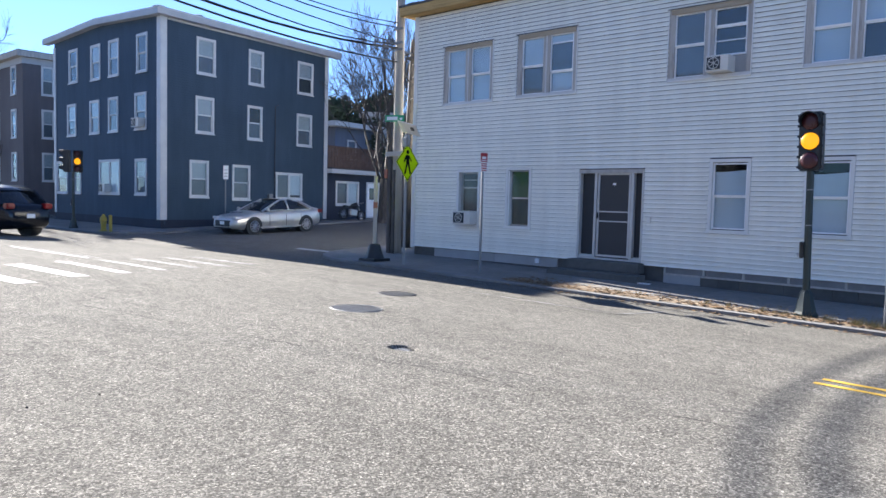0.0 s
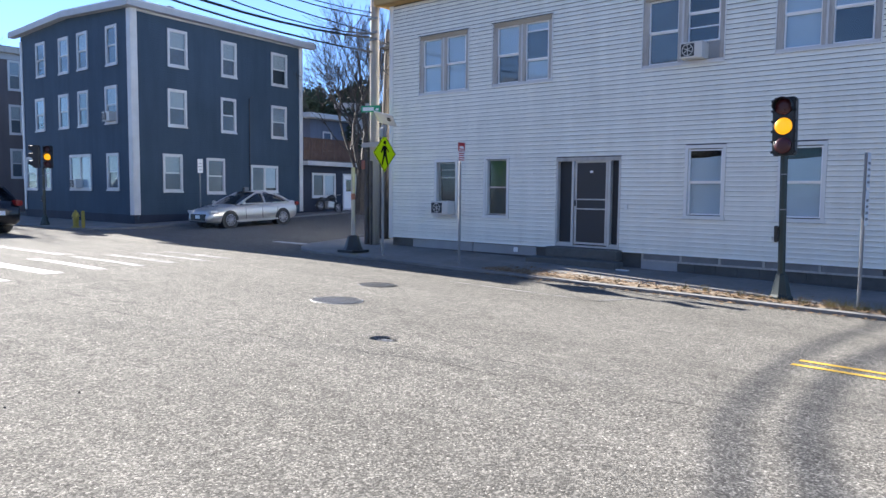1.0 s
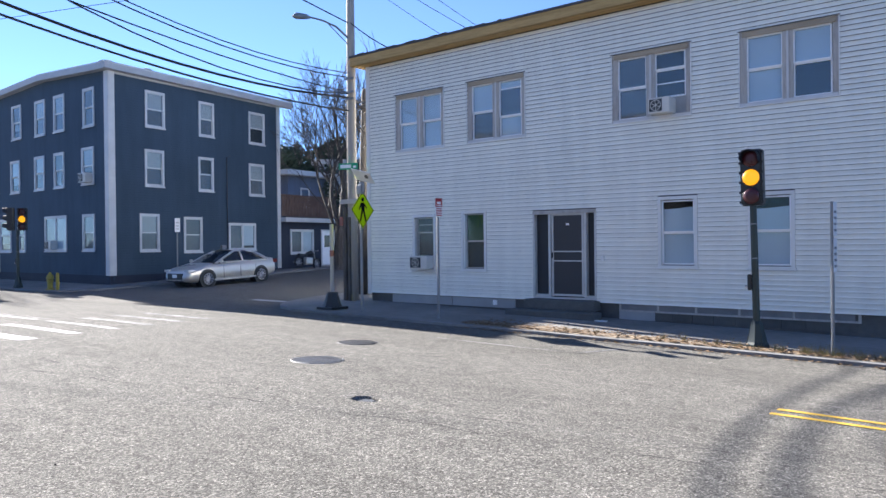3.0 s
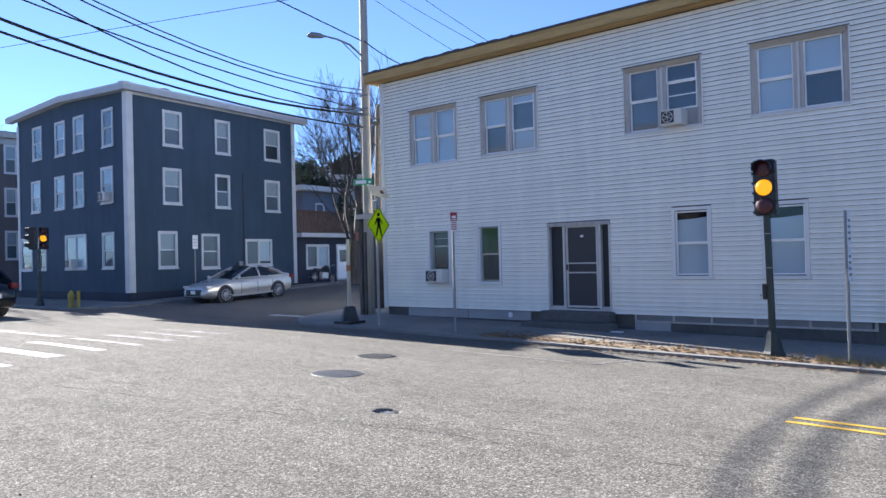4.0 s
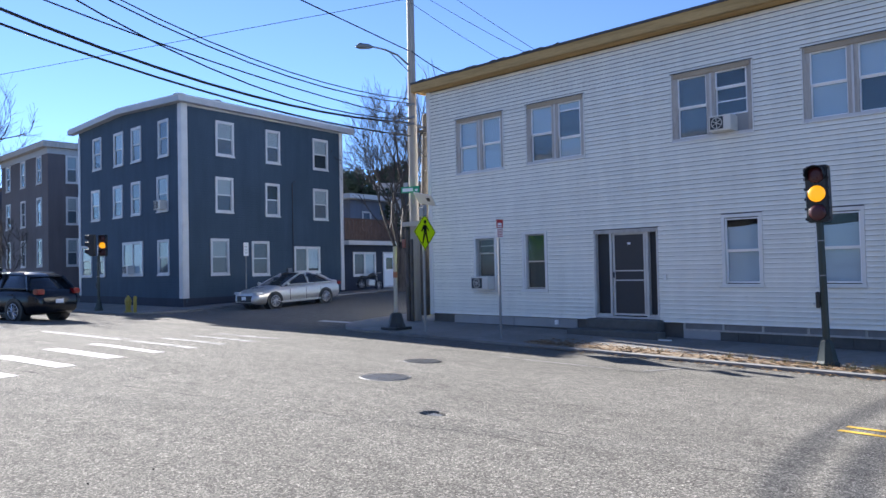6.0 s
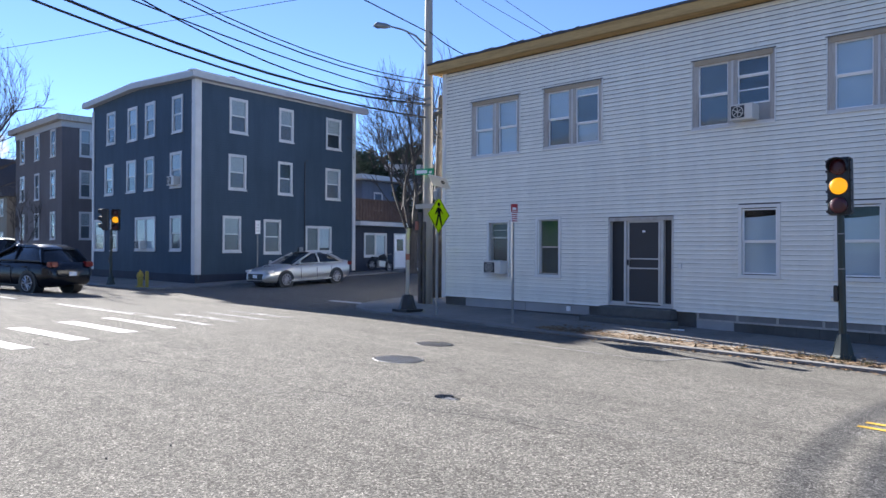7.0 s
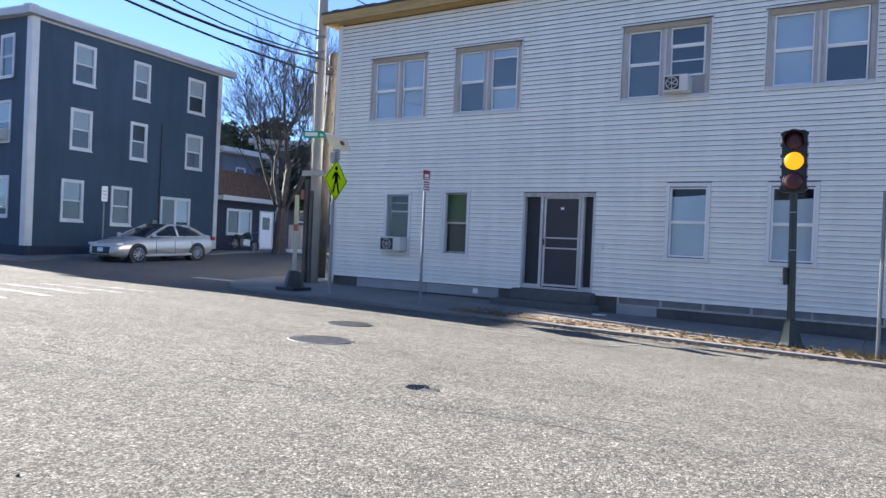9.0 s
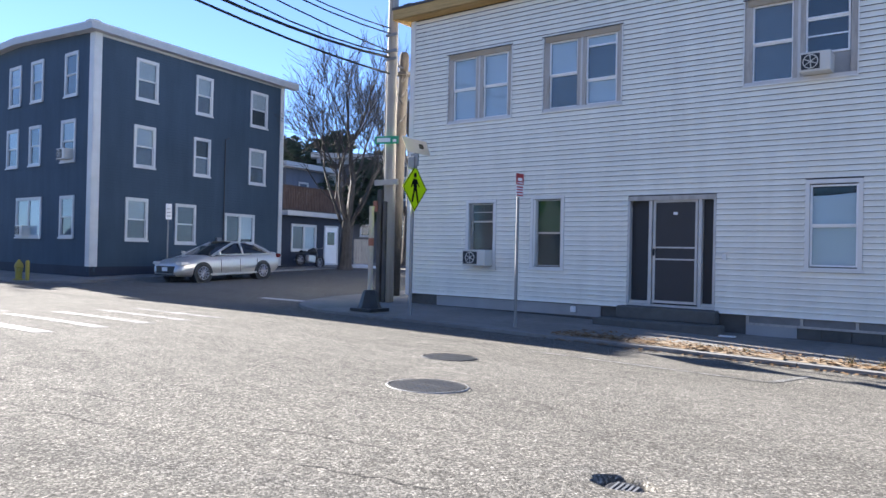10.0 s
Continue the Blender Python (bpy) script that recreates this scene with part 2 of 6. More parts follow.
PALE_WOOD = streaky_wood("pale_pole_wood", (0.43, 0.385, 0.33), (0.27, 0.235, 0.2), (3.0, 3.0, 0.15))
DECK = bark_material("stained_deck_wood", (0.125, 0.085, 0.07))
BARK = bark_material("grey_bark", (0.085, 0.075, 0.068))
NEEDLE = paint("pine_needles", (0.045, 0.066, 0.04), 0.8, 0.5, 1.0)
LIME = paint("fluorescent_yellow_green", (0.6, 0.8, 0.0), 0.75, 0.04, 3.0, 0, 0, 0.1)
SIGN_BLACK = paint("sign_black", (0.008, 0.009, 0.008), 0.85, 0.1, 3.0, 0, 0, 0.05)
SLATE = clapboard_material("slate_grey_siding", (0.13, 0.13, 0.138))
BLUE_GREY = clapboard_material("blue_grey_siding", (0.15, 0.175, 0.23))
# tone chosen for bounce light and reflections from the unseen houses
BOUNCE_WALL = clapboard_material("bounce_wall_siding", (0.3, 0.295, 0.285))
SOLAR = paint("solar_cells", (0.2, 0.22, 0.26), 0.3, 0.1, 3.0, 0, 0)
SIGN_WHITE = paint("sign_white", (0.8, 0.8, 0.8), 0.4, 0.05, 3.0, 0, 0)
SIGN_RED = paint("sign_red", (0.36, 0.025, 0.03), 0.4, 0.08, 3.0, 0, 0)
SIGN_GREEN = paint("sign_green", (0.02, 0.3, 0.14), 0.4, 0.08, 3.0, 0, 0)
ROAD_WHITE = road_paint("road_paint_white", (0.5, 0.495, 0.48), 0.36)
ROAD_WORN = road_paint("worn_road_paint", (0.4, 0.395, 0.38), 0.48)
ROAD_FAINT = road_paint("nearly_gone_road_paint", (0.4, 0.395, 0.38), 0.45)
ROAD_YELLOW = road_paint("road_paint_yellow", (0.68, 0.44, 0.07), 0.33)
IRON = paint("cast_iron", (0.06, 0.06, 0.062), 0.42, 0.35, 6.0, 0.5)
HYDRANT = paint("hydrant_yellow", (0.33, 0.26, 0.04), 0.5, 0.15)
DIRT = paint("sandy_dirt", (0.3, 0.24, 0.175), 0.95, 0.35, 12.0, 0.0, 0.5, 0.1, 90.0)
LEAF = paint("dry_leaves", (0.2, 0.12, 0.055), 0.8, 0.5, 9.0)
GRASS = paint("dry_grass", (0.2, 0.17, 0.07), 0.85, 0.4, 9.0)
CABLE = paint("black_cable", (0.012, 0.012, 0.014), 0.5, 0.2)
SNOW = paint("old_snow", (0.75, 0.77, 0.8), 0.7, 0.06)
SILVER = paint("silver_car_paint", (0.55, 0.535, 0.51), 0.3, 0.03, 1.0, 0.55, 0)
DARKCAR = paint("charcoal_car_paint", (0.012, 0.014, 0.019), 0.18, 0.05, 1.0, 0.3, 0)
CARGLASS = paint("car_glass", (0.012, 0.014, 0.016), 0.06, 0.1, 1.0, 0, 0, 0.7)
RUBBER = paint("tyre_rubber", (0.02, 0.02, 0.02), 0.8, 0.2)
ALLOY = paint("alloy_rim", (0.5, 0.5, 0.5), 0.3, 0.05, 2.0, 0.8, 0)
LENS_RED = paint("tail_lamp_red", (0.2, 0.01, 0.012), 0.15, 0.05, 1.0, 0, 0)
LENS_CLEAR = paint("headlamp_lens", (0.7, 0.7, 0.72), 0.1, 0.05, 1.0, 0.2, 0)
RED_ON = lamp_material("signal_red_lit", (1.0, 0.02, 0.04), 0.3)
AMBER_ON = lamp_material("signal_amber_lit", (1.0, 0.38, 0.005), 0.2)
LENS_OFF = paint("signal_lens_off", (0.06, 0.012, 0.016), 0.3, 0.1, 4.0, 0, 0)
WORN_RED = paint("worn_orange_tape", (0.27, 0.1, 0.065), 0.6, 0.2)


# ---- building blocks ----
def box(bm, x0, x1, y0, y1, z0, z1):
    v = [bm.verts.new(p) for p in ((x0, y0, z0), (x1, y0, z0), (x1, y1, z0), (x0, y1, z0), (x0, y0, z1), (x1, y0, z1), (x1, y1, z1), (x0, y1, z1))]
    for f in ((3, 2, 1, 0), (4, 5, 6, 7), (0, 1, 5, 4), (1, 2, 6, 5), (2, 3, 7, 6), (3, 0, 4, 7)):
        bm.faces.new([v[i] for i in f])


def boxes(*dims):
    bm = bmesh.new()
    for d in dims:
        box(bm, *d)
    return bm


def ring(bm, centre, u, v, r, n):
    return [bm.verts.new(centre + u * (math.cos(2 * math.pi * i / n) * r) + v * (math.sin(2 * math.pi * i / n) * r)) for i in range(n)]


def tube(bm, pts, radii, n=8, caps=True):
    """A round bar through points, with a radius at each."""
    pts = [Vector(p) for p in pts]
    rings = []
    for i, p in enumerate(pts):
        d = (pts[min(i + 1, len(pts) - 1)] - pts[max(i - 1, 0)]).normalized()
        u = d.cross(Vector((0, 0, 1)) if abs(d.z) < 0.9 else Vector((1, 0, 0))).normalized()
        rings.append(ring(bm, p, u, d.cross(u), radii[i], n))
    for a, b in zip(rings, rings[1:]):
        for i in range(n):
            bm.faces.new((a[i], a[(i + 1) % n], b[(i + 1) % n], b[i]))
    if caps:
        bm.faces.new(rings[0][::-1])
        bm.faces.new(rings[-1])
    return bm


def prism(bm, outline, y0, y1):
    """Extrude an outline of (x, z) from y0 to y1."""
    a = [bm.verts.new((x, y0, z)) for x, z in outline]
    b = [bm.verts.new((x, y1, z)) for x, z in outline]
    n = len(a)
    bm.faces.new(a)
    bm.faces.new(b[::-1])
    for i in range(n):
        bm.faces.new((a[i], b[i], b[(i + 1) % n], a[(i + 1) % n]))
    return bm


def finish(bm, name, material, smooth=False):
    bmesh.ops.recalc_face_normals(bm, faces=bm.faces)
    me = bpy.data.meshes.new(name)
    bm.to_mesh(me)
    bm.free()
    me.materials.append(material)
    if smooth:
        me.shade_smooth()
    return me


def part(name, bm, material, parent, label="", smooth=False, at=None):
    me = bm if isinstance(bm, bpy.types.Mesh) else finish(bm, name, material, smooth)
    ob = new(name, me)
    ob.parent = parent
    if at is not None:
        ob.matrix_basis = at
    return tagged(ob, label)


def soften(bm, width=0.01, segments=2):
    bmesh.ops.bevel(bm, geom=bm.edges[:] + bm.verts[:], offset=width, segments=segments, affect="EDGES", clamp_overlap=True)
    return bm


def thing(name, label, category, m=None, group="", kind=""):
    ob = new(name)
    ob.empty_display_size = 0.2
    if m is not None:
        ob.matrix_world = m
    return tagged(ob, label, category, group, kind)


# ---- the ground ----
def step(a, b, x):
    """Smooth rise from 0 at a to 1 at b (a may lie above b)."""
    t = min(1.0, max(0.0, (x - a) / (b - a)))
    return t * t * (3 - 2 * t)


def road_z(x, y):
    """Height of the street: it climbs to the west, falls to the gutter and rises again up the side street."""
    along = -0.015 * (min(20.0, max(-14.0, x)) + 5.0)
    fall = -0.052 * (min(y, 12.4) - 5.5) if y > 5.5 else 0.0
    rise = 0.03 * max(0.0, min(y, 60.0) - 15.0) * (1 - step(-18.5, -15.0, x))
    dx, dy = (x + 5.0) * 0.8, y - 5.7
    a, d = math.atan2(dy, dx), math.hypot(dx, dy)
    rim = 0.112 * (1 + 0.07 * math.sin(3 * a + 0.7) + 0.05 * math.sin(7 * a))
    hole = 0.075 * (1 - step(rim, rim + 0.02, d)) * (0.8 + 0.2 * step(0.06, -0.05, dx)) + 0.012 * (1 - step(0.1, 0.3, d))
    return along + fall + rise - hole


def walk_z(x, y):
    """Height of the raised pavements."""
    if y < 6:
        return road_z(x, y) + 0.02
    return road_z(x, 13.2) + 0.058 + max(0.0, road_z(x, y) - road_z(x, 14.0)) + 0.012 * max(0.0, min(y, 16.2) - 13.2)


def sheet(xs, ys, zf):
    bm = bmesh.new()
    grid = [[bm.verts.new((x, y, zf(x, y))) for x in xs] for y in ys]
    for j in range(len(ys) - 1):
        for i in range(len(xs) - 1):
            bm.faces.new((grid[j][i], grid[j][i + 1], grid[j + 1][i + 1], grid[j + 1][i]))
    return bm


far = [-2000, -600, -200, -110]
fine = [-5.42 + 0.014 * i for i in range(61)]
xs = sorted(fine + far + [-80 + i for i in range(111)] + [45, 80, 200, 600, 2000])
ys = sorted([5.36 + 0.014 * i for i in range(50)] + far + [-60, -40] + [-20 + 0.75 * i for i in range(120)] + [80, 120, 250, 700, 2000])
ground = new("ground", finish(sheet(xs, ys, road_z), "ground", ASPHALT, True))
tagged(ground, "worn grey asphalt street with fine cracks", "road", kind="structure")


def slab(outline, zf, thick, material, name, parent, shrink=0.006):
    """A pavement piece from its outline of (x, y), laid on the slope."""
    cx = sum(p[0] for p in outline) / len(outline)
    cy = sum(p[1] for p in outline) / len(outline)
    pts = []
    for x, y in outline:
        d = math.hypot(x - cx, y - cy)
        f = max(0.0, 1 - shrink / d)
        pts.append((cx + (x - cx) * f, cy + (y - cy) * f))
    bm = bmesh.new()
    top = [bm.verts.new((x, y, zf(x, y))) for x, y in pts]
    low = [bm.verts.new((x, y, zf(x, y) - thick)) for x, y in pts]
    bm.faces.new(top)
    n = len(pts)
    for i in range(n):
        bm.faces.new((top[i], low[i], low[(i + 1) % n], top[(i + 1) % n]))
    return part(name, bm, material, parent)


def pavement(name, label, edge, back):
    """Kerb stones along edge and slabs from there to back; both are lists of (x, y) of equal length."""
    root = thing(name, label, "pavement", kind="structure")
    for (a, b), (c, d) in zip(zip(edge, edge[1:]), zip(back, back[1:])):
        a, b, c, d = (Vector(p) for p in (a, b, c, d))
        k0, k1 = a + (c - a).normalized() * 0.16, b + (d - b).normalized() * 0.16
        n = max(1, round((b - a).length / 1.9))
        for i in range(n):
            f, g = i / n, (i + 1) / n
            slab([a.lerp(b, f), a.lerp(b, g), k0.lerp(k1, g), k0.lerp(k1, f)], walk_z, 0.35, GRANITE, "kerb_stone", root, 0.004)
        n = max(1, round((b - a).length / 1.55))
        rows = max(1, round((c - a).length / 1.6))
        for i in range(n):
            for r in range(rows):
                f, g, p, q = i / n, (i + 1) / n, r / rows, (r + 1) / rows
                e0, e1, f0, f1 = k0.lerp(k1, f), k0.lerp(k1, g), c.lerp(d, f), c.lerp(d, g)
                slab([e0.lerp(f0, p), e1.lerp(f1, p), e1.lerp(f1, q), e0.lerp(f0, q)], walk_z, 0.3, CONCRETE, "slab", root)
    return root


KERB = 13.15
edge, back = [], []
for y in (44.0, 34.0, 26.0, 20.0, 16.2):
    edge.append((-17.65, y)), back.append((-15.1, y if y > 16.2 else 16.2))
for i in range(1, 7):
    a = radians(180 + 15 * i)
    edge.append((-14.6 + 3.05 * math.cos(a), 16.2 + 3.05 * math.sin(a)))
    back.append((-15.1 + 0.1 * i, 16.2))
for x in (-9.0, -4.0, 2.0, 8.0, 14.0, 24.0, 40.0):
    edge.append((x, KERB)), back.append((x, 16.2))
pavement("pavement_1", "grey concrete pavement with granite kerb beside the pale house", edge, back)
edge, back = [], []
for x in (-90.0, -75.0, -60.0, -45.0, -37.0, -32.5):
    edge.append((x, KERB)), back.append((x, 16.2))
for i in range(1, 6):
    a = radians(-90 + 18 * i)
    edge.append((-31.5 + 2.3 * math.cos(a), KERB + 2.3 + 2.3 * math.sin(a)))
    back.append((-31.4 + 0.06 * i, 16.2))
for y in (20.0, 26.0, 34.0, 44.0):
    edge.append((-29.2 - 0.11 * (y - 15.5), y)), back.append((-31.0 - 0.11 * (y - 16.2), y))
pavement("pavement_2", "shaded concrete pavement with kerb round the navy house", edge, back)
pavement("pavement_3", "light concrete pavement with kerb at the near side of the street",
         [(x, 0.62) for x in (20.0, 8.0, 1.6, -1.5, -4.6, -12.0, -30.0, -60.0)], [(x, -2.6) for x in (20.0, 8.0, 1.6, -1.5, -4.6, -12.0, -30.0, -60.0)])


# ---- windows, used by every house ----
def frame_ring(w, h, t, y0, y1, z0=0.0):
    """A rectangular frame of bar width t, centred on x."""
    return boxes((-w / 2, -w / 2 + t, y0, y1, z0, z0 + h), (w / 2 - t, w / 2, y0, y1, z0, z0 + h),
                 (-w / 2 + t, w / 2 - t, y0, y1, z0 + h - t, z0 + h), (-w / 2 + t, w / 2 - t, y0, y1, z0, z0 + t))


def sash_pair(root, x, w, z0, h, upper, lower, split=0.5, bars=VINYL, y=0.03, t=0.03, glass=None):
    """A double-hung sash: two framed panes with a blind, curtain or near-black sheet for an unlit room behind each."""
    for (a, b, dy, cover) in ((z0 + h * split, z0 + h, 0.0, upper), (z0, z0 + h * split, 0.025, lower)):
        m = pose(x, y + dy, a)
        s = part("sash", frame_ring(w, b - a, t, -0.02, 0.02), bars, root, at=m)
        g = part("pane", boxes((-w / 2 + t - 0.002, w / 2 - t + 0.002, -0.003, 0.003, t - 0.002, b - a - t + 0.002)), glass or GLASS, s)
        g.visible_shadow = False
        if cover:
            # with DARK_IN this is no blind but a sheet coloured as room shade
            mat, low = cover
            part("blind", boxes((-w / 2 + 0.02, w / 2 - 0.02, 0.045, 0.055, 0.03 + (b - a) * low, b - a)), mat, s)


def air_conditioner(root, x, z, y, w=0.56, h=0.4):
    """A window unit that sticks out of the sash."""
    m = pose(x, y, z)
    a = part("air_conditioner", soften(boxes((-w / 2, w / 2, -0.28, 0.12, 0, h)), 0.012, 1), AC_BODY, root, "beige window air conditioner", at=m)
    g = part("grille", boxes((-w / 2 + 0.03, w * 0.16, -0.287, -0.281, 0.04, h - 0.04)), DARK_IN, a, "dark condenser grille")
    cx, cz, r = -w / 2 + 0.03 + (w * 0.66 - 0.03) / 2, h / 2, h * 0.34
    bm = bmesh.new()
    for j in range(14):
        p, q = (2 * math.pi * (j + k) / 14 for k in (0, 1))
        tube(bm, [(cx + r * math.cos(p), -0.291, cz + r * math.sin(p)), (cx + r * math.cos(q), -0.291, cz + r * math.sin(q))], [0.009, 0.009], 4, False)
    part("fan_ring", bm, AC_BODY, g)
    bm = bmesh.new()
    for ang in (0.6, 1.65, 2.7):
        tube(bm, [(cx - r * math.cos(ang), -0.291, cz - r * math.sin(ang)), (cx + r * math.cos(ang), -0.291, cz + r * math.sin(ang))], [0.008, 0.008], 4, False)
    part("fan_guard", bm, AC_BODY, g)


# ---- walls ----
def holed_wall(length, z0, z1, holes, thick=0.2, top=None):
    """A wall along +x from 0 to length, outside at y = 0; holes: (centre, width, bottom, height). top(x) may give a sloping head."""
    cuts = [tuple(round(v, 3) for v in (c - w / 2, c + w / 2, b, b + h)) for c, w, b, h in holes]
    xs_ = sorted({0.0, length, *[c[0] for c in cuts], *[c[1] for c in cuts]})
    zs_ = sorted({z0, z1, *[c[2] for c in cuts], *[c[3] for c in cuts]})
    bm = bmesh.new()
    made = {}

    def v(x, y, z):
        key = (round(x, 4), y, round(z, 4))
        if key not in made:
            made[key] = bm.verts.new((x, y, z))
        return made[key]

    def solid(i, j):
        if not (0 <= i < len(xs_) - 1 and 0 <= j < len(zs_) - 1):
            return False
        x, z = (xs_[i] + xs_[i + 1]) / 2, (zs_[j] + zs_[j + 1]) / 2
        return not any(c[0] < x < c[1] and c[2] < z < c[3] for c in cuts)

    for i in range(len(xs_) - 1):
        for j in range(len(zs_) - 1):
            if not solid(i, j):
                continue
            a, b, c, d = xs_[i], xs_[i + 1], zs_[j], zs_[j + 1]
            bm.faces.new((v(a, 0, c), v(b, 0, c), v(b, 0, d), v(a, 0, d)))
            bm.faces.new((v(a, thick, c), v(a, thick, d), v(b, thick, d), v(b, thick, c)))
            if not solid(i - 1, j):
                bm.faces.new((v(a, 0, c), v(a, 0, d), v(a, thick, d), v(a, thick, c)))
            if not solid(i + 1, j):
                bm.faces.new((v(b, 0, c), v(b, thick, c), v(b, thick, d), v(b, 0, d)))
            if not solid(i, j - 1):
                bm.faces.new((v(a, 0, c), v(a, thick, c), v(b, thick, c), v(b, 0, c)))
            if not solid(i, j + 1) and not (top and j == len(zs_) - 2):
                bm.faces.new((v(a, 0, d), v(b, 0, d), v(b, thick, d), v(a, thick, d)))
    if top:
        heads = {x: top(x) for x in xs_}
        for a, b in zip(xs_, xs_[1:]):
            for y in (0, thick):
                bm.faces.new((v(a, y, z1), v(b, y, z1), v(b, y, heads[b]), v(a, y, heads[a])))
            bm.faces.new((v(a, 0, heads[a]), v(b, 0, heads[b]), v(b, thick, heads[b]), v(a, thick, heads[a])))
        for x in (0.0, length):
            bm.faces.new((v(x, 0, z1), v(x, thick, z1), v(x, thick, heads[x]), v(x, 0, heads[x])))
    return bm


# ---- the pale house ----
def pale_house():
    x0, x1, yf, yb, top = -15.12, -1.55, 16.1, 27.0, 7.1
    root = thing("pale_house", "two-storey house with pale grey lapped siding and tan fascia", "house", pose(0, 0, 0))
    # openings: left, right, bottom, top
    uppers = [(-13.93, -12.22, 4.22, 5.79), (-11.35, -9.61, 4.25, 5.8), (-7.18, -5.42, 4.3, 5.8), (-4.34, -2.57, 4.33, 5.8)]
    lowers = [(-13.33, -12.56, 0.8, 2.33), (-11.6, -10.84, 0.83, 2.38), (-6.12, -5.3, 0.97, 2.5), (-4.2, -3.37, 0.97, 2.5)]
    door = (-9.35, -7.69, 0.17, 2.3)
    holes = uppers + lowers + [door]
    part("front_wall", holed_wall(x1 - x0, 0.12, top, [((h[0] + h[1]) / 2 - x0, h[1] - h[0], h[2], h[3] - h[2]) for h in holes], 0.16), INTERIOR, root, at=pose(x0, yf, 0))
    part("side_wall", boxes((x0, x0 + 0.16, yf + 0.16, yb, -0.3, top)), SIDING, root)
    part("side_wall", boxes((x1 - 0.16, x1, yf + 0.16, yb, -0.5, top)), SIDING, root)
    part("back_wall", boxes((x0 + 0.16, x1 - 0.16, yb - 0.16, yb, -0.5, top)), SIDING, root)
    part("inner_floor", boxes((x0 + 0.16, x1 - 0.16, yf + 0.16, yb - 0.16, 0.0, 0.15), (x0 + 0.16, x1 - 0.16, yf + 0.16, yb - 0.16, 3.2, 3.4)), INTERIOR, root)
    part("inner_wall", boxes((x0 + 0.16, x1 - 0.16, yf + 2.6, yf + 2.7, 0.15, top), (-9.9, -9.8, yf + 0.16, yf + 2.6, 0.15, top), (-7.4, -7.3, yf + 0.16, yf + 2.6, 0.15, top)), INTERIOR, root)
    # lapped boards, split at the openings
    pitch = 0.1016
    n = int((6.85 - 0.12) / pitch) + 1
    for i in range(n):
        z = 0.12 + i * pitch
        # 5 mm gap shows the near-black wall behind as the laps' shadow lines
        zt = min(z + pitch - 0.005, 6.85)
        if zt - z < 0.03:
            continue
        spans, cur, m = [], x0 + 0.11, 0.033
        for h in sorted(holes):
            lo, hi = h[2] - m, h[3] + m
            if hi <= z + 0.004 or lo >= z + pitch - 0.004:
                continue
            spans.append((cur, h[0] - m, z, zt))
            if lo - z > 0.015:
                spans.append((h[0] - m, h[1] + m, z, lo))
            if zt - hi > 0.03:
                spans.append((h[0] - m, h[1] + m, hi, zt))
            cur = h[1] + m
        spans.append((cur, x1 - 0.13, z, zt))
        for a, b, za, zb in spans:
            if b - a < 0.02:
                continue

            def face(zz):
                return yf - 0.044 + 0.036 * (zz - z) / pitch
            lip = min(0.03, (zb - za) * 0.4)
            prof = ((yf - 0.003, zb), (yf - 0.003, za + lip), (face(za) + 0.006, za + lip), (face(za) + 0.004, za), (face(za), za), (face(zb), zb))
            bm = bmesh.new()
            l = [bm.verts.new((a, y, zz)) for y, zz in prof]
            r = [bm.verts.new((b, y, zz)) for y, zz in prof]
            for j in range(6):
                bm.faces.new((l[j], r[j], r[(j + 1) % 6], l[(j + 1) % 6]))
            bm.faces.new(l)
            bm.faces.new(r[::-1])
            part("siding_board", bm, SIDING, root)
    part("corner_board", boxes((x0 - 0.03, x0 + 0.11, yf - 0.042, yf - 0.001, 0.08, 6.84)), CORNER, root)
    part("corner_board", boxes((x1 - 0.13, x1 + 0.03, yf - 0.042, yf - 0.001, 0.1, 6.84)), CORNER, root)
    # foundation: block courses, sill board, pale vent panel
    part("foundation", boxes((x0 + 0.35, x1, yf + 0.04, yf + 0.3, -0.9, 0.12), (x0, x0 + 0.35, yf + 0.12, yf + 0.3, -0.9, 0.12)), FOUNDATION, root, "dark concrete block foundation")
    for a, b, z0, z1 in ((-14.2, -12.0, -0.13, 0.1), (-11.98, -9.95, -0.13, 0.1)):
        part("panel", boxes((a, b, yf + 0.01, yf + 0.038, z0, z1)), PANEL, root, "pale foundation panel")
    part("panel", boxes((-7.1, -6.25, yf + 0.0, yf + 0.036, -0.24, -0.02)), PANEL, root, "pale foundation panel")
    part("ledge", boxes((-7.1, -2.2, yf - 0.01, yf + 0.036, -0.055, -0.015)), OLD_TRIM, root)
    for x in (-7.1, -6.2, -5.35, -4.45, -3.4, -2.25):
        part("batten", boxes((x, x + 0.05, yf - 0.004, yf + 0.034, -0.012, 0.115)), OLD_TRIM, root)
    bays = (-7.05, -6.15, -5.3, -4.4, -3.35, -2.25)
    for a, b in zip(bays, bays[1:]):
        part("boarding", boxes((a + 0.004, b - 0.054, yf + 0.012, yf + 0.034, -0.014, 0.116)), BOARDING, root, "grey boarded cellar light")
    for i in range(11):
        a = -7.0 + i * 0.45
        part("block", boxes((a + 0.006, a + 0.444, yf + 0.022, yf + 0.037, -0.42, -0.24)), FOUNDATION, root)
        if a > -6.2:
            part("block", boxes((a - 0.2, a + 0.235, yf + 0.022, yf + 0.037, -0.232, -0.062)), FOUNDATION, root)
    part("outlet_box", soften(boxes((-10.62, -10.5, yf - 0.04, yf + 0.009, -0.06, 0.06)), 0.008, 1), SIGN_WHITE, root, "small white outlet box")
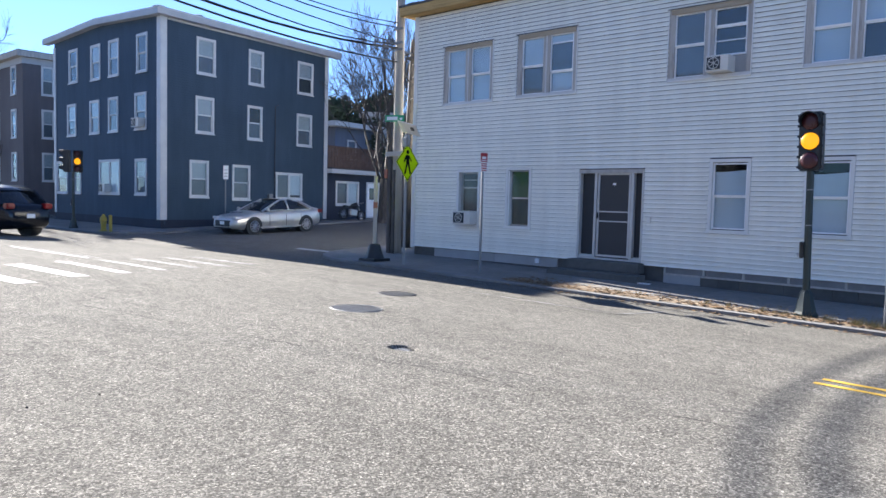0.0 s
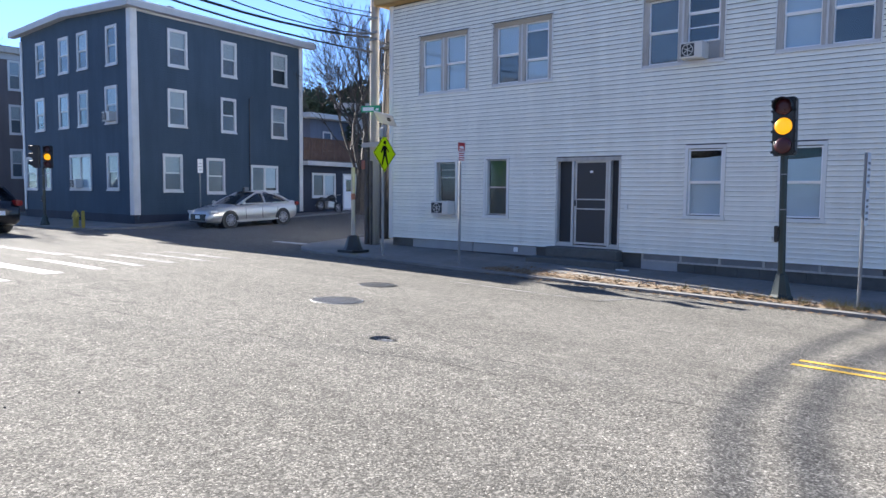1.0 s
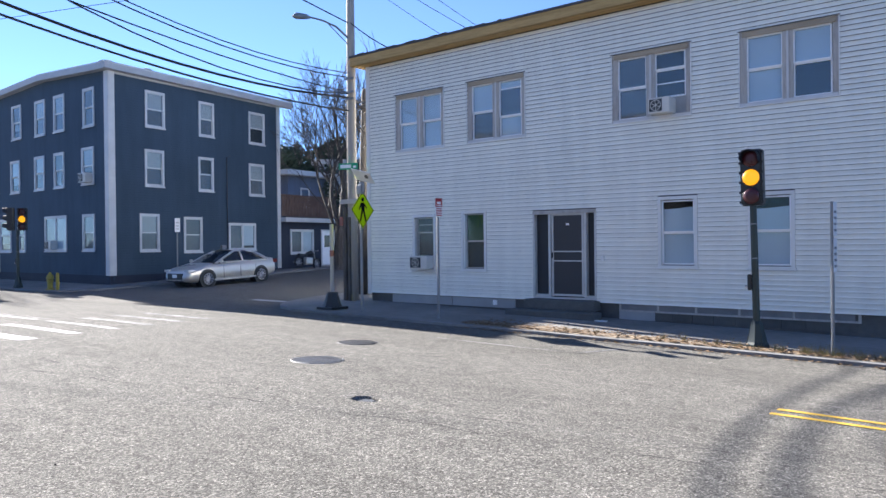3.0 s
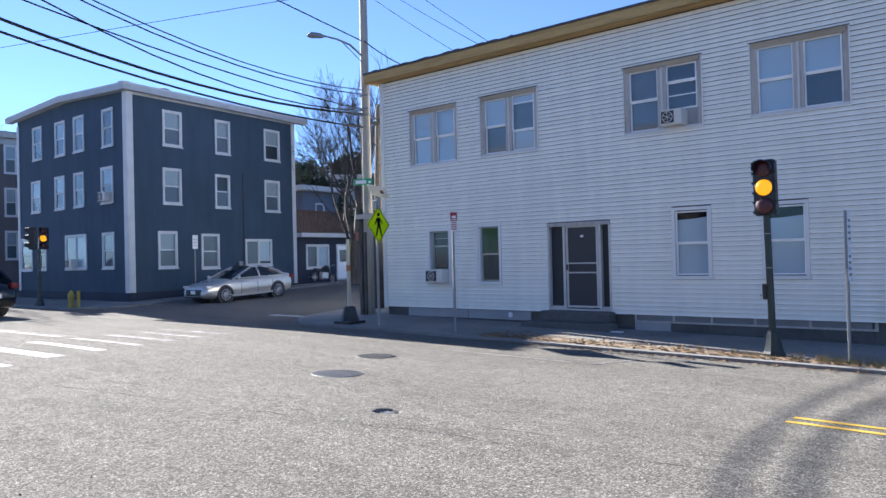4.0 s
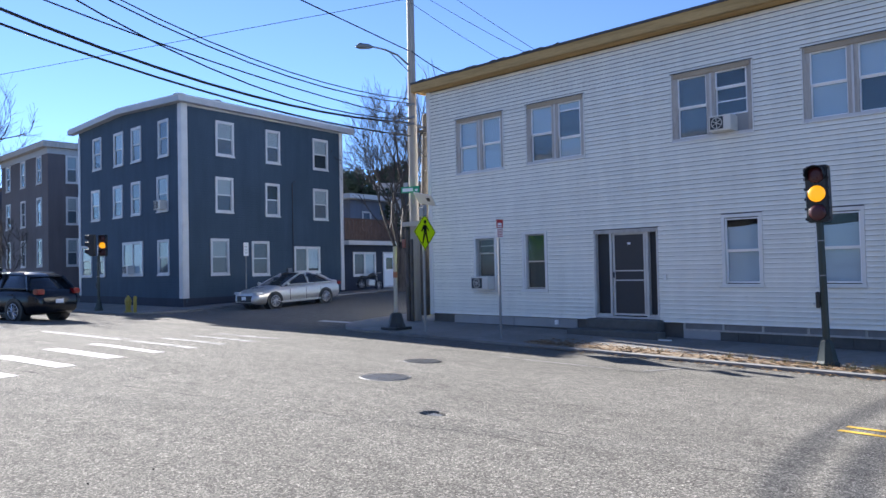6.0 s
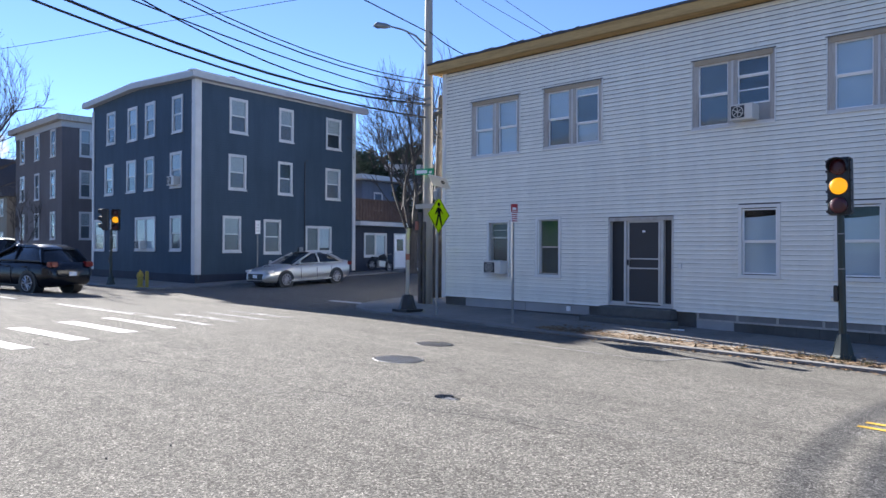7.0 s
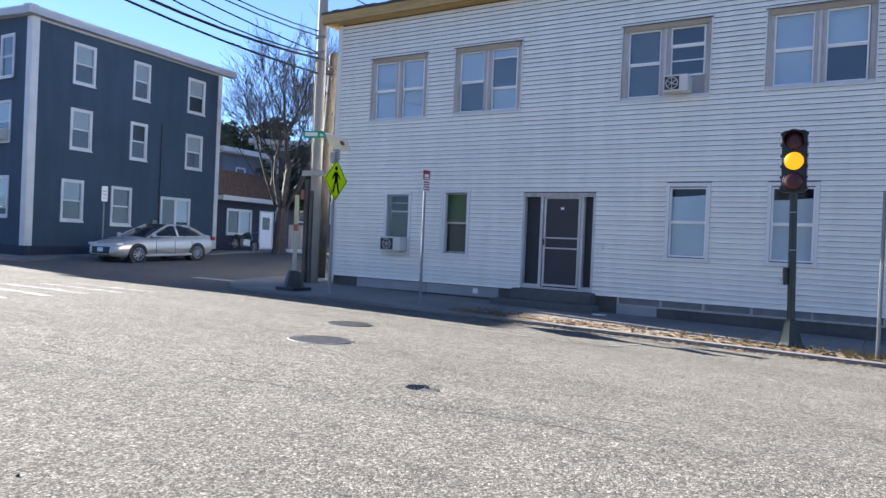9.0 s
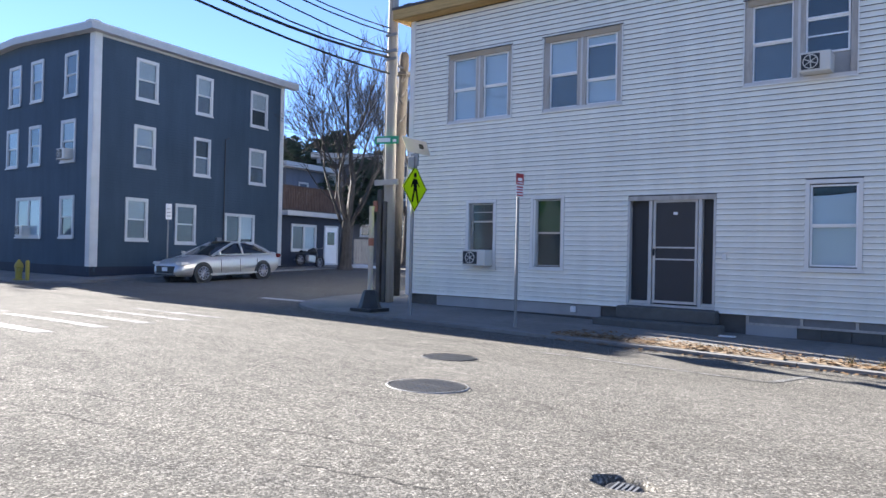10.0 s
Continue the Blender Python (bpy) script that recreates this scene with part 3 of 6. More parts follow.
    # roof and eaves
    part("roof", boxes((x0 - 0.38, x1 + 0.3, yf - 0.38, yb + 0.3, 7.1, 7.16)), SHINGLE, root, "dark roofing felt with a ragged edge")
    part("fascia", boxes((x0 - 0.36, x1 + 0.28, yf - 0.36, yf - 0.32, 6.86, 7.1), (x0 - 0.36, x0 - 0.32, yf - 0.32, yb, 6.86, 7.1), (x1 + 0.24, x1 + 0.28, yf - 0.32, yb, 6.86, 7.1)), FASCIA, root, "weathered tan fascia board")
    part("crown_moulding", boxes((x0 - 0.33, x1 + 0.25, yf - 0.32, yf - 0.24, 6.84, 6.98)), FASCIA, root)
    part("soffit", boxes((x0 - 0.32, x1 + 0.24, yf - 0.32, yf - 0.002, 6.852, 6.875)), FASCIA, root)
    rng = random.Random(3)
    for i in range(9):
        x = x0 + 0.1 + i * 0.62 + rng.uniform(-0.25, 0.25)
        w = rng.uniform(0.12, 0.5)
        bm = bmesh.new()
        prism(bm, ((x, 7.155), (x + w, 7.155), (x + w * 0.8, 7.165 + rng.uniform(0, 0.02)), (x + w * 0.3, 7.17)), yf - 0.4, yf - 0.1)
        part("felt_flap", bm, SHINGLE, root)
    # paired upper windows in old grey casings
    B, C, D = BLIND, CURTAIN, DARK_IN
    looks = [(((B, 0.0), (B, 0.0)), ((B, 0.0), (B, 0.0))), (((B, 0.0), (C, 0.0)), ((C, 0.0), (B, 0.0))),
             (((C, 0.0), (C, 0.0)), (None, None)), (((B, 0.0), (B, 0.0)), ((B, 0.0), (D, 0.0)))]
    for i, ((a, b, c, d), (lk, rk)) in enumerate(zip(uppers, looks)):
        w, h, cx = b - a, d - c, (a + b) / 2
        ow = w / 2 + 0.04
        win = part("window", boxes((-ow, -ow + 0.14, -0.012, 0.1, -0.04, h + 0.04), (ow - 0.12, ow, -0.012, 0.1, -0.04, h + 0.04),
                                   (-ow + 0.14, ow - 0.12, -0.035, 0.1, h - 0.08, h + 0.04), (-ow + 0.14, ow - 0.12, -0.035, 0.1, -0.04, 0.035)),
                   OLD_TRIM, root, "paired sash window in a weathered grey casing", at=pose(cx, yf, c))
        part("mullion", boxes((-0.1, 0.1, -0.015, 0.1, 0.036, h - 0.081)), OLD_TRIM, win)
        part("bead", boxes((-0.02, 0.02, -0.028, -0.016, 0.036, h - 0.081)), TRIM, win)
        part("head_board", boxes((-w / 2 + 0.02, w / 2 - 0.02, -0.048, -0.0355, h - 0.085, h + 0.022)), HEAD, win, "bare weathered head board")
        part("drip_edge", boxes((-w / 2 - 0.06, w / 2 + 0.06, -0.075, -0.052, h + 0.03, h + 0.045)), SHINGLE, win)
        part("outer_bead", frame_ring(w + 0.1, h + 0.1, 0.022, -0.055, -0.0365, -0.05), CORNER, win)
        part("sill", boxes((-ow + 0.02, ow - 0.02, -0.05, -0.0355, -0.026, 0.03)), TRIM, win)
        sw = w / 2 - 0.19
        sash_pair(win, -w / 4, sw, 0.036, h - 0.118, *lk, glass=SKY_GLASS)
        if i == 2:
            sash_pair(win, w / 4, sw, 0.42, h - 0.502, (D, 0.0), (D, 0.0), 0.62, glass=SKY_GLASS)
            part("rail", boxes((w / 4 - sw / 2 + 0.032, w / 4 + sw / 2 - 0.032, 0.03, 0.045, 0.72, 0.745)), VINYL, win)
            part("blind", boxes((w / 4 - sw / 2, w / 4 + sw / 2, 0.07, 0.075, 0.036, 0.42)), GREY_BLIND, win, "white filler panel")
            air_conditioner(win, w / 4 - 0.13, 0.04, -0.05, 0.48, 0.34)
        else:
            sash_pair(win, w / 4, sw, 0.036, h - 0.118, *rk, split=0.36 if i == 1 else 0.5, glass=SKY_GLASS)
            if i == 1:
                part("rail", boxes((w / 4 + 0.01 - sw / 2 + 0.032, w / 4 + 0.01 + sw / 2 - 0.032, 0.012, 0.026, h * 0.8, h * 0.8 + 0.03)), VINYL, win)
                part("blind", boxes((w / 4 + 0.03 - sw / 2, w / 4 + sw / 2 - 0.01, 0.055, 0.066, h * 0.8, h - 0.12)), BLIND, win)
    # single lower windows
    single = [(("D", GREEN_CURTAIN), 0), (("G", GREEN_CURTAIN), 1), (("B", BLIND), 2), (("B", BLIND), 3)]
    for i, (a, b, c, d) in enumerate(lowers):
        w, h, cx = b - a, d - c, (a + b) / 2
        win = part("window", frame_ring(w + 0.06, h + 0.06, 0.07, -0.04, 0.1, -0.03), CORNER, root, "single sash window in a pale casing", at=pose(cx, yf, c))
        part("sill", boxes((-w / 2 - 0.06, w / 2 + 0.06, -0.07, -0.041, -0.035, 0.01)), CORNER, win)
        sw = w - 0.09
        if i == 0:
            sash_pair(win, 0.02, sw - 0.08, 0.4, h - 0.46, (TEAL_CURTAIN, 0.0), (D, 0.0), 0.62, ALU, t=0.018)
            part("rail", boxes((-sw / 2 + 0.08, sw / 2 - 0.04, 0.01, 0.026, h * 0.83, h * 0.83 + 0.016)), ALU, win)
            part("blind", boxes((-sw / 2, sw / 2, 0.07, 0.075, 0.05, 0.4)), VINYL, win, "white filler panel")
            air_conditioner(win, 0.02, 0.05, -0.05, 0.62, 0.36)
        elif i == 1:
            sash_pair(win, 0.02, sw - 0.08, 0.06, h - 0.12, (GREEN_CURTAIN, 0.0), (TEAL_CURTAIN, 0.0), 0.5, ALU, t=0.018)
            part("jamb", boxes((-sw / 2 + 0.0, -sw / 2 + 0.05, -0.03, 0.05, 0.06, h - 0.06)), CORNER, win)
        else:
            sash_pair(win, 0, sw, 0.06, h - 0.12, None, (B, 0.0), 0.5)
            # a blind that sags from one corner
            bm = bmesh.new()
            lo, hl, hr = h * 0.5, h * (0.84 if i == 2 else 0.8), h * (0.87 if i == 2 else 0.83)
            prism(bm, ((-sw / 2, lo), (sw / 2, lo), (sw / 2, hr), (0.1, (hl + hr) / 2 - 0.004), (-0.12, hl + 0.002), (-sw / 2, hl)), 0.085, 0.092)
            part("blind", bm, BLIND, win, "sagging white blind")
    # entrance: storm door between dark sidelights
    a, b, c, d = door
    w, h, cx = b - a, d - c, (a + b) / 2
    ent = part("door", frame_ring(w + 0.06, h + 0.03, 0.042, -0.035, 0.16, 0.0), ALU, root, "storm door between two dark sidelights", at=pose(cx, yf, c))
    part("lintel", boxes((-w / 2 - 0.03, w / 2 + 0.03, -0.05, -0.036, h - 0.06, h + 0.03)), OLD_TRIM, ent)
    dc = 0.085
    for s in (-1, 1):
        px = dc + s * 0.485
        part("post", boxes((px - 0.032, px + 0.032, -0.02, 0.14, 0.043, h - 0.03)), ALU, ent)
        lo, hi = sorted((px + s * 0.033, s * (w / 2 - 0.013)))
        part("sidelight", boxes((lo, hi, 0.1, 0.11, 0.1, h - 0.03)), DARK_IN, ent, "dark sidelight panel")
        part("bottom_panel", boxes((lo, hi, 0.0, 0.09, 0.043, 0.1)), ALU, ent)
    leaf = part("door_leaf", frame_ring(0.87, h - 0.12, 0.05, 0.0, 0.035, 0.0), ALU, ent, "aluminium storm door frame", at=pose(dc, 0, 0.07))
    part("screen", boxes((-0.39, 0.39, 0.018, 0.022, 0.045, h - 0.165)), SCREEN, leaf, "dark door screen")
    for z in (0.84, 1.07):
        part("rail", boxes((-0.384, 0.384, 0.002, 0.017, z, z + 0.03)), ALU, leaf)
    part("handle", soften(boxes((-0.42, -0.395, -0.05, -0.001, 0.92, 1.06)), 0.006, 1), BLACK, leaf)
    part("notice", boxes((-0.04, 0.04, 0.01, 0.017, 1.72, 1.77)), SIGN_WHITE, leaf, "small white notice")
    part("doorbell", boxes((cx + w / 2 + 0.16, cx + w / 2 + 0.24, yf - 0.06, yf - 0.027, 1.1, 1.22)), CORNER, root)
    # steps
    part("door_step", soften(boxes((cx - 0.95, cx + 0.95, yf - 0.32, yf + 0.02, -0.08, 0.16)), 0.015, 1), FOUNDATION, root, "worn stone door step")
    part("lower_step", soften(boxes((cx - 1.25, cx + 1.15, yf - 0.75, yf - 0.325, -0.4, -0.075)), 0.02, 1), FOUNDATION, root, "wide concrete step")
    return root


pale_house()


# ---- the navy house ----
def simple_window(root, m, w, h, cover, lower=None, label="white-trimmed sash window", wide=0):
    """Casing with sill, two sashes, panes and blinds, on a wall whose outside is local -y."""
    if cover and cover[0] is BLIND:
        cover = (GREY_BLIND, cover[1])
    if lower and lower[0] is BLIND and not wide:
        lower = (CURTAIN, lower[1])
    win = part("window", frame_ring(w, h, 0.1, -0.04, 0.03), TRIM, root, label, at=m)
    part("sill", boxes((-w / 2 - 0.03, w / 2 + 0.03, -0.07, -0.041, -0.03, 0.03)), TRIM, win)
    if wide:
        part("mullion", boxes((-0.04, 0.04, -0.03, 0.03, 0.1, h - 0.1)), TRIM, win)
        for s, cov in ((-1, cover), (1, lower)):
            sw = w / 2 - 0.14
            sh = part("sash", frame_ring(sw, h - 0.2, 0.035, -0.02, 0.02), TRIM, win, at=pose(s * (w / 4 - 0.03), 0, 0.1))
            g = part("pane", boxes((-sw / 2 + 0.03, sw / 2 - 0.03, -0.003, 0.003, 0.03, h - 0.23)), GLASS, sh)
            g.visible_shadow = False
            if cov:
                part("blind", boxes((-sw / 2 + 0.02, sw / 2 - 0.02, 0.045, 0.055, 0.03 + (h - 0.2) * cov[1], h - 0.2)), cov[0], sh)
    else:
        sash_pair(win, 0, w - 0.2, 0.1, h - 0.2, cover, lower, 0.5, TRIM, 0.0)
    return win


def navy_house():
    A, L, R = Vector((-31.07, 16.25, 0)), 12.2, 10.35
    root = thing("navy_house", "three-storey flat-roofed house with navy siding and white trim", "house", pose(0, 0, 0))
    front = pose(A.x - L, A.y, 0)
    side = pose(A.x, A.y, 0, 0, 0, 96.5)

    def rel(x):
        return x - (A.x - L)
    fw = []
    for cx, w, b in ((-40.65, 1.15, 7.18), (-37.87, 1.15, 7.09), (-35.78, 1.12, 7.08), (-32.83, 1.06, 7.0)):
        fw.append((rel(cx), w, b, 1.77))
    for cx, w in ((-40.9, 1.15), (-38.0, 1.14), (-35.85, 1.08), (-32.97, 1.16)):
        fw.append((rel(cx), w, 4.4, 1.7))
    fw += [(rel(-42.25), 1.5, 1.34, 1.76), (rel(-40.2), 0.95, 1.35, 1.72), (rel(-36.3), 2.35, 1.37, 1.72), (rel(-32.95), 1.16, 1.38, 1.69)]

    def head(x):
        return 9.6 + 0.15 * x / 5.97 if x < 5.97 else 9.75 - 0.39 * (x - 5.97) / (L - 5.97)
    part("front_wall", holed_wall(L, 0.1, 9.25, [(c, w - 0.08, b + 0.04, h - 0.08) for c, w, b, h in fw], top=head), NAVY, root, at=front)
    covers = [(BLIND, 0.4), (CURTAIN, 0.0), (BLIND, 0.0), (CURTAIN, 0.0)]
    for i, (c, w, b, h) in enumerate(fw):
        win = simple_window(root, front @ pose(c, -0.005, b), w, h, (BLIND, 0.0) if i % 3 else (CURTAIN, 0), covers[i % 4], wide=int(w > 2))
        if i in (7, 10):
            air_conditioner(win, -0.25 if i == 10 else 0, 0.1, -0.03, 0.7, 0.42)
    sw = [(2.35, 1.06, 7.06, 1.7), (5.31, 0.95, 7.0, 1.73), (8.66, 1.14, 6.98, 1.72),
          (2.29, 1.03, 4.33, 1.72), (5.25, 0.94, 4.27, 1.71), (8.62, 1.11, 4.21, 1.73),
          (1.99, 1.05, 1.33, 1.75), (4.43, 1.1, 1.25, 1.74), (7.58, 1.87, 1.32, 1.43)]

    def rear(x):
        return 9.36 - 0.004 * x
    part("side_wall", holed_wall(R, 0.1, 9.15, [(c, w - 0.08, b + 0.04, h - 0.08) for c, w, b, h in sw], top=rear), NAVY, root, at=side)
    looks = [((BLIND, 0), (CURTAIN, 0)), ((BLIND, 0), (BLIND, 0)), ((BLIND, 0), (DARK_IN, 0)), ((BLIND, 0), (CURTAIN, 0)), ((DARK_IN, 0), (BLIND, 0)),
             ((BLIND, 0), (CURTAIN, 0)), ((BLIND, 0), (CURTAIN, 0)), ((CURTAIN, 0), (CURTAIN, 0)), ((CURTAIN, 0), (BLIND, 0.1))]
    for (c, w, b, h), (u, lo) in zip(sw, looks):
        simple_window(root, side @ pose(c, -0.005, b), w, h, u, lo, wide=int(w > 1.5))
    for m, x0, x1 in ((front, L - 0.3, L + 0.03), (front, -0.03, 0.22), (side, -0.02, 0.28), (side, R - 0.22, R + 0.03)):
        part("corner_board", boxes((x0, x1, -0.045, -0.005, 0.3, 9.3)), TRIM, root, at=m)
    # cornice: white fascia coloured shade-grey under a thin drip edge in lighter trim; the front follows the low gable,
    # the side runs back
    bm, dr = bmesh.new(), bmesh.new()
    stops = [-0.75, 0.0, 5.97, L, L + 0.42]
    for xa, xb in zip(stops, stops[1:]):
        za, zb = head(min(max(xa, 0), L)), head(min(max(xb, 0), L))
        prism(bm, ((xa, za - 0.06), (xb, zb - 0.06), (xb, zb + 0.2), (xa, za + 0.2)), -0.36, -0.02)
        prism(dr, ((xa - 0.03, za + 0.203), (xb + 0.03, zb + 0.203), (xb + 0.03, zb + 0.275), (xa - 0.03, za + 0.275)), -0.31, -0.02)
    part("cornice", bm, SHADE_TRIM, root, "white roof cornice coloured shade-grey", at=front)
    part("drip_edge", dr, TRIM, root, at=front)
    bm, dr = bmesh.new(), bmesh.new()
    prism(bm, ((-0.36, rear(0) - 0.06), (R + 0.7, rear(R) - 0.06), (R + 0.7, rear(R) + 0.2), (-0.36, rear(0) + 0.2)), -0.36, -0.02)
    prism(dr, ((-0.42, rear(0) + 0.203), (R + 0.75, rear(R) + 0.203), (R + 0.75, rear(R) + 0.275), (-0.42, rear(0) + 0.275)), -0.31, -0.02)
    part("cornice", bm, SHADE_TRIM, root, "white roof cornice coloured shade-grey", at=side)
    part("drip_edge", dr, TRIM, root, at=side)
    part("frieze", boxes((0.3, R - 0.25, -0.03, -0.003, 9.2, 9.29)), SHADE_TRIM, root, at=side)
    # back walls, roof, floors
    B = side @ Vector((R, 0, 0))
    bm = bmesh.new()
    v = [bm.verts.new(p) for p in ((A.x - L, A.y + 0.1, 9.75), (A.x - 6.2, A.y + 0.1, 9.9), (A.x, A.y + 0.1, 9.5), (B.x, B.y, 9.3), (A.x - L, B.y, 9.4))]
    bm.faces.new(v)
    part("roof", bm, SHINGLE, root)
    part("back_wall", boxes((A.x - L, B.x, B.y - 0.2, B.y, 0, 9.38)), NAVY, root)
    part("far_wall", boxes((A.x - L, A.x - L + 0.2, A.y + 0.2, B.y - 0.2, 0, 9.6)), NAVY, root)
    for z in (0.9, 3.7, 6.5):
        part("inner_floor", boxes((A.x - L + 0.2, B.x - 0.3, A.y + 0.25, B.y - 0.3, z - 0.1, z)), INTERIOR, root)
    part("inner_wall", boxes((A.x - L + 0.2, A.x - 3.2, A.y + 3.0, A.y + 3.1, 0.9, 9.0), (A.x - 3.3, A.x - 3.2, A.y + 3.1, B.y - 0.3, 0.9, 9.0)), INTERIOR, root)
    # service pipe, meter box, drain
    bm = bmesh.new()
    tube(bm, [(6.55, -0.06, 0.75), (6.55, -0.06, 6.1), (6.75, -0.06, 6.2)], [0.024, 0.024, 0.024], 8)
    part("conduit", bm, SHINGLE, root, "dark service conduit", at=side)
    part("meter_box", soften(boxes((6.1, 6.38, -0.16, -0.01, 1.2, 1.6)), 0.02, 1), STEEL, root, at=side)
    part("foundation", boxes((0, R, -0.01, 0.15, -0.4, 0.3)), NAVY_DARK, root, at=side)
    part("foundation", boxes((0, L, -0.01, 0.15, -0.4, 0.3)), NAVY_DARK, root, at=front)
    bm = bmesh.new()
    tube(bm, [(-34.5, 20.0, 9.4), (-34.5, 20.0, 10.5)], [0.08, 0.08], 8)
    tube(bm, [(-34.5, 20.0, 10.5), (-34.5, 20.0, 10.54), (-34.5, 20.0, 10.62)], [0.26, 0.26, 0.05], 10)
    part("roof_vent", bm, STEEL, root)
    return root


navy_house()


# ---- low wing with a deck behind the navy house ----
def low_wing():
    root = thing("low_wing", "low slate-blue wing with white trim and a wooden roof deck", "house", pose(0, 0, 0))
    m = pose(-31.07, 16.25, 0, 0, 0, 96.5) @ pose(10.39, 0, 0)
    hs = [(1.7, 1.85, 1.1, 1.33), (3.93, 1.1, 0.34, 2.08)]
    part("wall", holed_wall(4.7, -0.2, 3.0, hs), NAVY_DARK, root, at=m)
    part("end_wall", boxes((4.5, 4.7, 0.2, 7.0, -0.2, 3.0)), NAVY_DARK, root, at=m)
    simple_window(root, m @ pose(1.7, -0.005, 1.06), 1.95, 1.41, (CURTAIN, 0), (BLIND, 0.0), wide=1)
    d = part("door", frame_ring(1.2, 2.15, 0.09, -0.03, 0.1), TRIM, root, "white half-glazed door", at=m @ pose(3.93, -0.005, 0.33))
    leaf = part("door_leaf", boxes((-0.51, 0.51, 0.0, 0.05, 0.02, 2.06)), VINYL, d)
    part("pane", boxes((-0.3, 0.3, -0.006, -0.001, 1.1, 1.8)), CARGLASS, leaf)
    part("door_step", boxes((-0.8, 0.8, -0.5, -0.04, -0.4, -0.02)), CONCRETE, d)
    part("fascia", boxes((0.02, 5.1, -0.4, -0.01, 2.88, 3.12)), TRIM, root, at=m)
    part("roof", boxes((0.02, 5.0, -0.36, 7.0, 3.125, 3.18)), SHINGLE, root, at=m)
    deck = part("deck_rail", boxes((0.05, 4.6, -0.02, 0.06, 4.34, 4.44), (0.05, 4.6, -0.02, 0.06, 3.26, 3.34)), DECK, root, "brown wooden deck railing", at=m)
    me = finish(boxes((-0.045, 0.045, -0.03, 0.0, 3.2, 4.38)), "slat", DECK)
    for i in range(36):
        part("slat", me, DECK, deck, at=pose(0.1 + i * 0.127, -0.025, 0))
    # set-back upper storey
    part("upper_wall", boxes((9.8, 19.0, 8.9, 14.0, 3.0, 6.75)), BLUE_GREY, root, "blue-grey upper storey", at=m)
    part("upper_roof", boxes((9.0, 19.6, 8.1, 14.6, 6.75, 7.1)), TRIM, root, at=m)
    simple_window(root, m @ pose(11.6, 8.89, 4.4), 1.0, 1.5, (CURTAIN, 0), (DARK_IN, 0))


low_wing()


# ---- further houses ----
def plain_house(name, label, m, w, d, h, siding, rows, cols, win=(0.95, 1.7), roof="flat", side_cols=0, base=0.2, side_win=None, dormers=0):
    """A house with its openings, cornice or gable roof. Front along local +x at y = 0."""
    root = thing(name, label, "house", m)
    holes = [(w * (i + 0.5) / cols, win[0], base + 1.1 + 2.8 * j, win[1]) for j in range(rows) for i in range(cols)]
    part("front_wall", holed_wall(w, -0.8, h, [(c, a - 0.08, b + 0.04, e - 0.08) for c, a, b, e in holes]), siding, root)
    for i, (c, a, b, e) in enumerate(holes):
        simple_window(root, pose(c, -0.005, b), a, e, (BLIND, 0.0) if i % 2 else (CURTAIN, 0), (CURTAIN, 0.1) if i % 3 else None)
    sw = side_win or win[0]
    sh = [(d * (i + 0.5) / side_cols, sw, base + 1.1 + 2.8 * j, win[1]) for j in range(rows) for i in range(side_cols)] if side_cols else []
    side = pose(w, 0, 0, 0, 0, 90)
    part("side_wall", holed_wall(d - 0.4, -0.8, h, [(c - 0.2, a - 0.08, b + 0.04, e - 0.08) for c, a, b, e in sh]), siding, root, at=side @ pose(0.2, 0, 0))
    for i, (c, a, b, e) in enumerate(sh):
        simple_window(root, side @ pose(c, -0.005, b), a, e, (BLIND, 0.0), (CURTAIN, 0))
    part("back_wall", boxes((0, w, d - 0.2, d, -0.8, h)), siding, root)
    part("far_wall", boxes((0, 0.2, 0.2, d - 0.2, -0.8, h)), siding, root)
    part("inner_wall", boxes((0.2, w - 0.2, 2.4, 2.5, 0, h - 0.1)), INTERIOR, root)
    if roof == "flat":
        part("cornice", boxes((-0.45, w + 0.45, -0.45, d + 0.4, h, h + 0.35)), TRIM if siding is NAVY else OLD_TRIM, root)
        part("frieze", boxes((-0.02, w + 0.02, -0.06, -0.004, h - 0.38, h - 0.002), (w + 0.004, w + 0.06, -0.06, d, h - 0.38, h - 0.002)), SHADE_TRIM, root, "pale frieze board")
        part("roof", boxes((-0.4, w + 0.4, -0.4, d + 0.35, h + 0.352, h + 0.4)), SHINGLE, root)
    else:
        bm = bmesh.new()
        prism(bm, ((-0.4, h - 0.15), (w + 0.4, h - 0.15), (w / 2, h + roof)), -0.4, d + 0.4)
        part("roof", bm, SHINGLE, root, "dark shingled gable roof")
        for i in range(dormers):
            dz = d * (i + 0.6) / (dormers + 0.2)
            m_d = side @ pose(dz, 0.9, h + 0.1)
            dm = part("dormer", boxes((-0.9, 0.9, 0.0, 2.2, 0, 1.9)), siding, root, "roof dormer", at=m_d)
            bm = bmesh.new()
            prism(bm, ((-1.15, 1.85), (1.15, 1.85), (0, 2.6)), -0.25, 2.6)
            part("dormer_roof", bm, SHINGLE, dm)
            simple_window(dm, pose(0, -0.01, 0.4), 0.95, 1.3, (CURTAIN, 0), (DARK_IN, 0))
    return root


